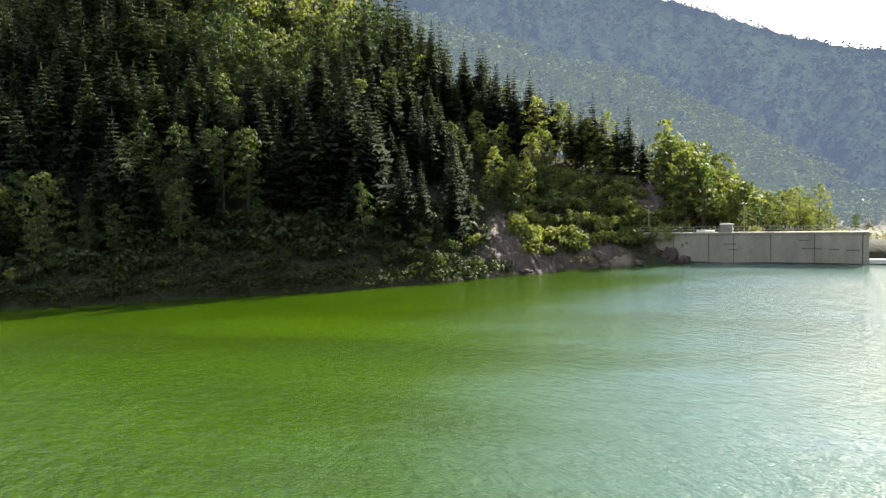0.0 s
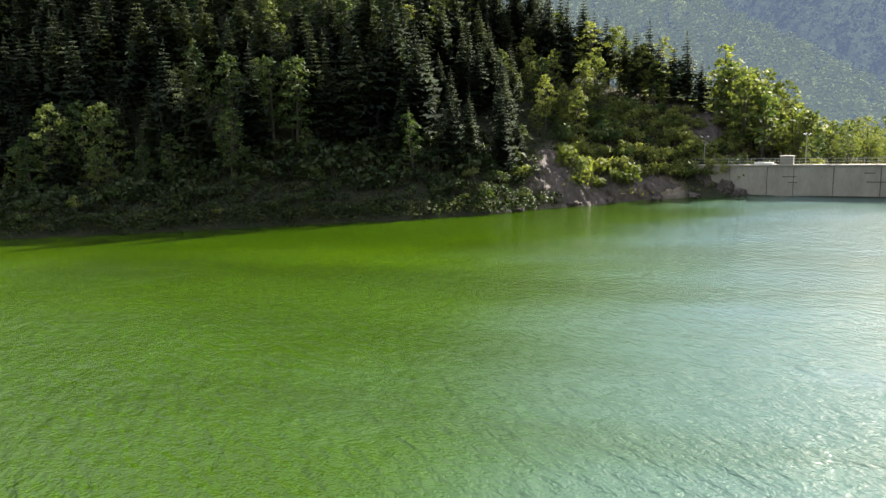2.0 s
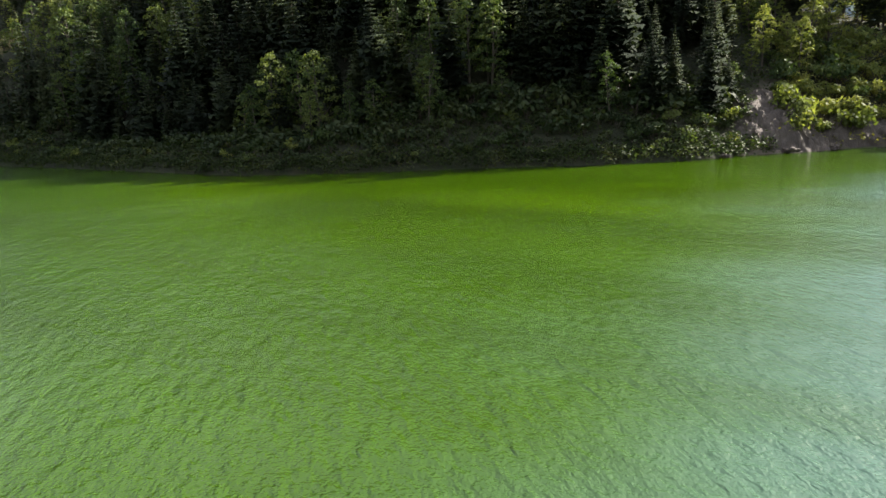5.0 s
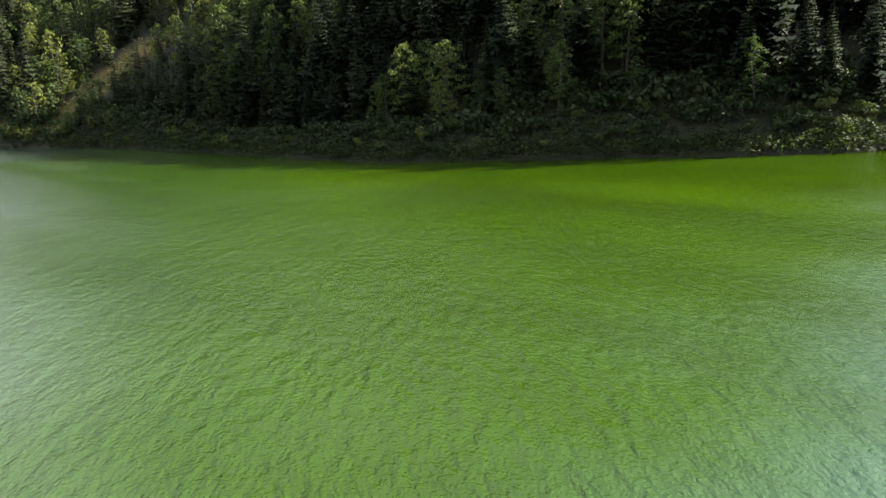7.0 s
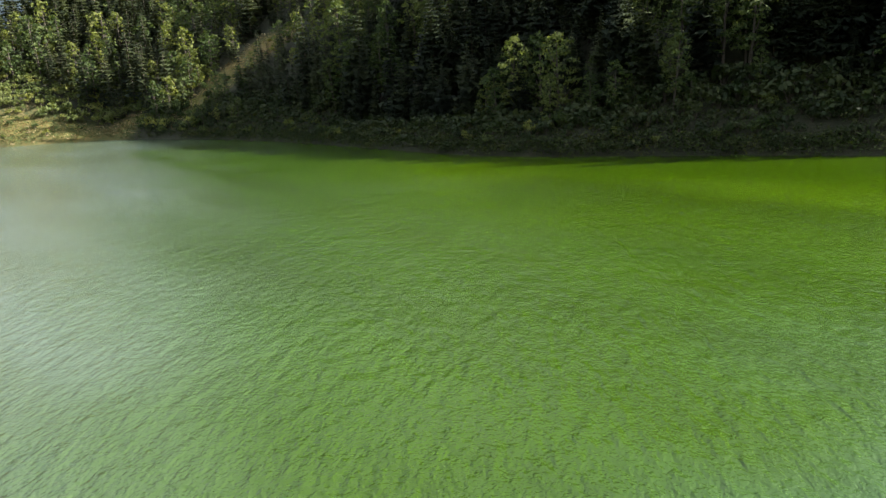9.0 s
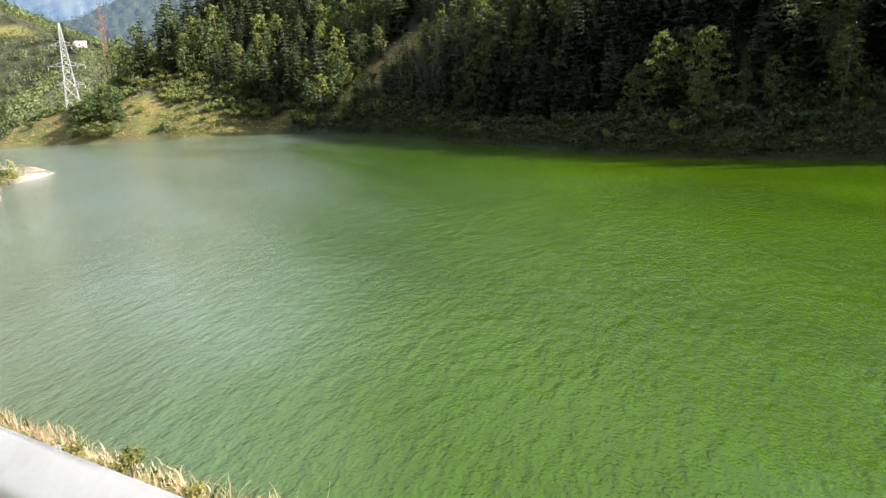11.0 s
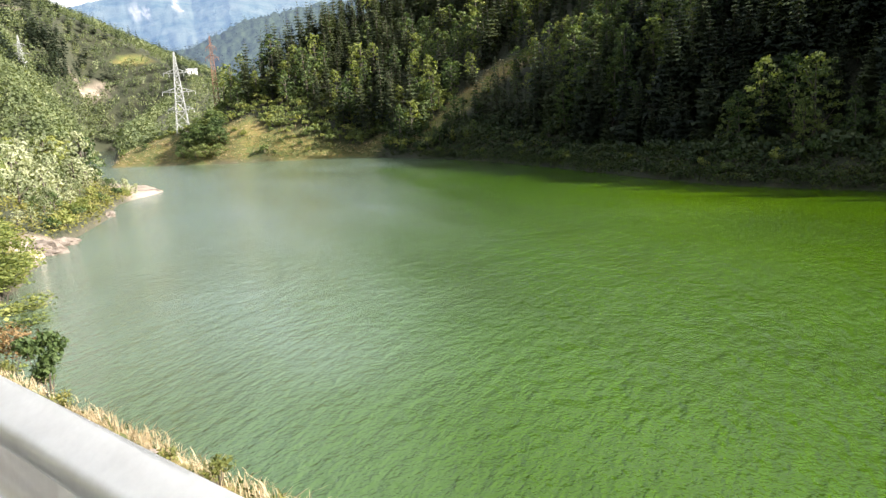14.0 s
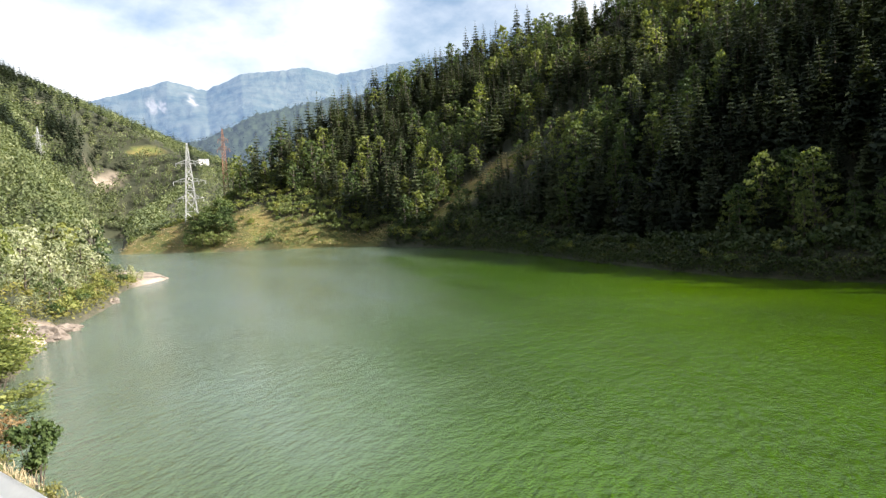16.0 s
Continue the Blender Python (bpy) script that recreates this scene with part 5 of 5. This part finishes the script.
def build_guard_rail():
    """A beam with two rounded lobes and a deep web between them, in lengths that overlap, on posts."""
    rail = tagged(new("guard_rail"), "pale galvanised corrugated steel guard rail along the road", "guard rail")
    rail.matrix_basis = pose(ROAD_N[0] * 0.504, ROAD_N[1] * 0.504, RAIL_TOP - 0.156, 0, 0, ROAD_TURN)
    lobe = ((0.000, 0.156), (-0.012, 0.153), (-0.030, 0.143), (-0.066, 0.127), (-0.080, 0.114), (-0.083, 0.102), (-0.083, 0.088), (-0.078, 0.074),
            (-0.062, 0.060), (-0.020, 0.040), (-0.008, 0.028), (-0.006, -0.010))
    prof = list(lobe) + [(a, -0.12 - b) for a, b in reversed(lobe)]
    for i in range(-9, 7):
        bm = bmesh.new()
        lift = 0.003 * (i % 2)
        rings = []
        for s in np.linspace(i * 4.0 - 0.16, i * 4.0 + 4.16, 9):
            wave = 0.004 * math.sin(s * 1.7 + i)
            rings.append([bm.verts.new((s, a - lift + wave, b + 0.5 * wave)) for a, b in prof])
        for r0, r1 in zip(rings, rings[1:]):
            for k in range(len(prof) - 1):
                bm.faces.new((r0[k], r1[k], r1[k + 1], r0[k + 1])).smooth = True
        bmesh.ops.solidify(bm, geom=bm.faces[:], thickness=0.003)
        beam = part("beam", bm, ZINC, rail)
        for ds in (-0.10, 0.10):
            bm = bmesh.new()
            bmesh.ops.create_uvsphere(bm, u_segments=10, v_segments=6, radius=0.016, matrix=pose(i * 4.0 + ds, -0.014, -0.06) @ Matrix.Diagonal((1, 0.5, 1, 1)))
            part("bolt", bm, ZINC, beam)
        bm = bmesh.new()
        box(bm, (0.10, 0.006, 1.5), pose(i * 4.0, 0.04, -0.62))
        for dx in (-0.05, 0.05):
            box(bm, (0.006, 0.06, 1.5), pose(i * 4.0 + dx, 0.07, -0.62))
        part("post", bm, ZINC, rail)
    return rail


build_guard_rail()


def grass_blades(places, heights, rng, width=0.0022, per=16, spread=0.05):
    """Tufts of bent blades, each two quads long."""
    k = len(places) * per
    base = np.repeat(places, per, 0) + rng.normal(0, spread, (k, 3)) * (1, 1, 0)
    h = np.repeat(heights, per) * rng.uniform(0.45, 1.15, k)
    a = rng.uniform(0, 6.28, k)
    way = np.stack([np.cos(a), np.sin(a), np.zeros(k)], 1)
    side = np.stack([-np.sin(a), np.cos(a), np.zeros(k)], 1)
    lean = rng.uniform(0.2, 1.2, k)[:, None]
    w = (width * rng.uniform(0.6, 1.6, k))[:, None]
    hz = np.stack([np.zeros(k), np.zeros(k), h], 1)
    p1 = base + hz * 0.55 + way * lean * h[:, None] * 0.28
    p2 = base + hz * (1 - 0.25 * lean) + way * lean * h[:, None]
    v = np.stack([base - side * w, base + side * w, p1 + side * w * 0.8, p1 - side * w * 0.8, p2 + side * w * 0.25, p2 - side * w * 0.25], 1).reshape(-1, 3)
    i = np.arange(k)[:, None] * 6
    q = np.concatenate([i + np.array([[0, 1, 2, 3]]), i + np.array([[3, 2, 4, 5]])])
    return v, q


def plant_verge():
    rng = np.random.default_rng(91)
    s = rng.uniform(-36, 4, 4200)
    s = np.where(rng.uniform(0, 1, len(s)) < 0.6, rng.uniform(-9, 1.5, len(s)), s)
    n = rng.uniform(0.93, 2.15, len(s)) + 0.10 * wobble(s, s * 0, 1.1, 40)
    x, y = ROAD[0] * s + ROAD_N[0] * n, ROAD[1] * s + ROAD_N[1] * n
    patch = wobble(x, y, 0.8, 41)
    ok = patch > -0.45
    x, y, patch = x[ok], y[ok], patch[ok]
    p = np.stack([x, y, land(x, y) - 0.02], 1)
    h = 0.045 + 0.038 * patch + rng.uniform(0, 0.035, len(x))
    green = rng.uniform(0, 1, len(x)) < 0.24
    v, q = grass_blades(p[~green], h[~green], rng)
    tagged(quads_object("verge_grass", v, q, STRAW), "dry straw-coloured grass on the bank's edge", "grass", kind="stuff")
    v, q = grass_blades(p[green], h[green] * 0.6, rng, 0.005)
    tagged(quads_object("green_grass", v, q, HERB), "green tufts among dry grass on the bank", "grass", kind="stuff")
    # seed stalks that stand above the rest
    s = rng.uniform(-16, 3, 120)
    n = rng.uniform(1.4, 2.1, 120)
    x, y = ROAD[0] * s + ROAD_N[0] * n, ROAD[1] * s + ROAD_N[1] * n
    v, q = grass_blades(np.stack([x, y, land(x, y) - 0.02], 1), rng.uniform(0.10, 0.20, 120), rng, 0.002, 3, 0.03)
    tagged(quads_object("grass_stalks", v, q, STRAW), "tall thin dry grass stalks on the bank", "grass", kind="stuff")


plant_verge()
for i, (s, n, sz) in enumerate(((-2.3, 1.93, 0.19), (-3.3, 1.5, 0.07), (-1.2, 1.8, 0.05), (-7.4, 1.9, 0.10))):
    p = on_road(s, n, 0)
    build_rock("verge_stone", (p.x, p.y, float(land(p.x, p.y)) + 0.02), (sz * 1.5, sz, sz * 0.7), 20 + 50 * i, 50 + i, PALE_ROCK, "pale stone half buried at the bank's edge", 3)


def build_near_bushes():
    green = make_thing("bank_bush", shrub_shape(101, 1300, 0.021, 1.0, 0.18, 0.007), LEAF, "small leafy green bush on the bank's edge", "shrub", "bushes on the near bank", "stem")
    x, y, _ = polar(90.2, 6.2, 0)
    green.matrix_basis = pose(x, y, float(land(x, y)) - 0.1, 0, 0, 30)
    dry = make_thing("dry_bush", shrub_shape(102, 1200, 0.016, 1.05, 0.32, 0.006), DRY_LEAF, "withered brown bush on the bank's edge", "shrub", "bushes on the near bank", "stem")
    x, y, _ = polar(92.4, 6.7, 0)
    dry.matrix_basis = pose(x, y, float(land(x, y)) - 0.1, 0, 0, 80)
    gold = make_thing("golden_bush", shrub_shape(104, 800, 0.045, 1.7, 0.6, 0.008), LEAF_YELLOW, "yellow-green bush on the sunny bank", "shrub", "bushes on the near bank", "stem")
    x, y, _ = polar(93.0, 26, 0)
    gold.matrix_basis = pose(x, y, float(land(x, y)) - 0.1, 0, 0, 50)
    for az, d, s in ((92.0, 30, 1.0), (93.5, 38, 1.3), (91.3, 46, 1.6), (92.8, 55, 2.2), (91.0, 62, 2.0), (94.0, 48, 2.4), (92.0, 70, 2.6), (95, 60, 2.6), (91.2, 74, 2.3), (90.6, 80, 2.3), (91.8, 84, 2.6), (92.6, 78, 2.8), (90.9, 66, 2.0)):
        x, y, _ = polar(az, d, 0)
        c = copy_thing(gold, pose(x, y, float(land(x, y)) - 0.1, 0, 0, d * 7))
        c.scale = (s * 2.2, s * 2.2, s * 1.1)


build_near_bushes()


def plant_verge_herbs():
    herb = make_thing("verge_herb", shrub_shape(103, 240, 0.009, 0.13, 0.08, 0.003), HERB_BRIGHT, "low yellow-green herb among the dry verge grass", "plant", "herbs on the verge", "stem")
    for i, (sv, n, k) in enumerate(((-3.1, 1.55, 1.0), (-2.75, 1.62, 1.2), (-2.3, 1.6, 0.8), (-4.4, 1.6, 1.0), (-1.6, 1.75, 0.9), (-5.6, 1.7, 1.1), (-0.9, 1.8, 0.8), (-6.9, 1.75, 1.3))):
        p = on_road(sv, n, 0)
        m = pose(p.x, p.y, float(land(p.x, p.y)) - 0.01, 0, 0, 47 * i)
        ob = copy_thing(herb, m) if i else herb
        if not i:
            ob.matrix_basis = m
        ob.scale = (k, k, k)


plant_verge_herbs()


def plant_spit():
    """A large dark bush and lower ones on the grassy spit."""
    big = make_thing("spit_bush", broad_shape(111, 16, 80, 0.34, 8.0, 5.2, 0.02), LEAF, "large dark green bush on the grassy spit", "shrub", "bushes on the spit", "stem")
    rng = np.random.default_rng(112)
    spots = [(-299, 61, 0.7), (-293, 64.5, 0.85), (-288, 68, 0.85), (-284, 72, 0.75), (-303, 64, 0.95), (-297, 68, 1.1), (-292, 73, 1.1), (-289, 76, 0.8), (-306, 71, 1.0), (-303, 76, 1.15), (-300, 70, 1.2), (-297, 76, 1.0),
             (-318, 66, 0.45), (-324, 62, 0.4),
             (-283, 116, 0.6), (-272, 119, 0.5), (-258, 124, 0.45), (-246, 124, 0.5), (-236, 124, 0.5), (-226, 124, 0.55), (-216, 125, 0.6)]
    for i, (x, y, k) in enumerate(spots):
        m = pose(x, y, float(land(x, y)) - 0.2, 0, 0, rng.uniform(0, 360))
        ob = copy_thing(big, m) if i else big
        if not i:
            ob.matrix_basis = m
        else:
            tagged(ob, "low green bush on the grassy spit")
        ob.scale = (k, k, k * rng.uniform(0.7, 1.0))


plant_spit()


def plant_spit_scrub():
    """Low scrub between the spit's meadow and the wood behind it."""
    rng = np.random.default_rng(141)

    def scrub(x, y):
        near = np.minimum(seg_dist(x, y, (-325, 52), (-290, 88))[0], seg_dist(x, y, (-290, 88), (-225, 118))[0]) < 26
        return near & (meadow(x, y) < 0.45) & (lake_dist(x, y) > 3) & (land(x, y) > 2.0)
    p = scatter(2.3, -350, -200, 40, 150, 142, scrub)
    low = [shrub_shape(k, 56, 0.36) for k in (143, 144, 145)]
    plant_stuff("spit_scrub", [[(*t, 1), (*c, 0 if k else 2)] for k, (t, c) in enumerate(low)], p, rng.uniform(0.6, 1.6, len(p)), [LEAF, BARK, LEAF_YELLOW], "green scrub behind the grassy spit", 146)


plant_spit_scrub()


def plant_spit_grass():
    """Tufts of dry and green growth over the spit and the clearings."""
    rng = np.random.default_rng(121)
    tuft = []
    for k in range(4):
        r = np.random.default_rng(130 + k)
        c = r.normal(0, 1, (16, 3)) * (0.55, 0.55, 0.14) + (0, 0, 0.22)
        tuft.append([(*leaf_quads(c, r.normal(0, 0.6, (16, 3)) + (0, 0, 0.6), 0.24, r, aspect=0.4), k % 3)])

    def open_land(x, y):
        return (meadow(x, y) > 0.35) & (lake_dist(x, y) > 0.6) & (y > 30)
    p = scatter(1.7, -335, -180, 38, 235, 122, open_land)
    plant_stuff("meadow_tufts", tuft, p, rng.uniform(0.6, 1.5, len(p)), [STRAW, HERB_BRIGHT, DRY_LEAF], "dry tufts of grass and herbs on the sunny clearings", 123)


plant_spit_grass()
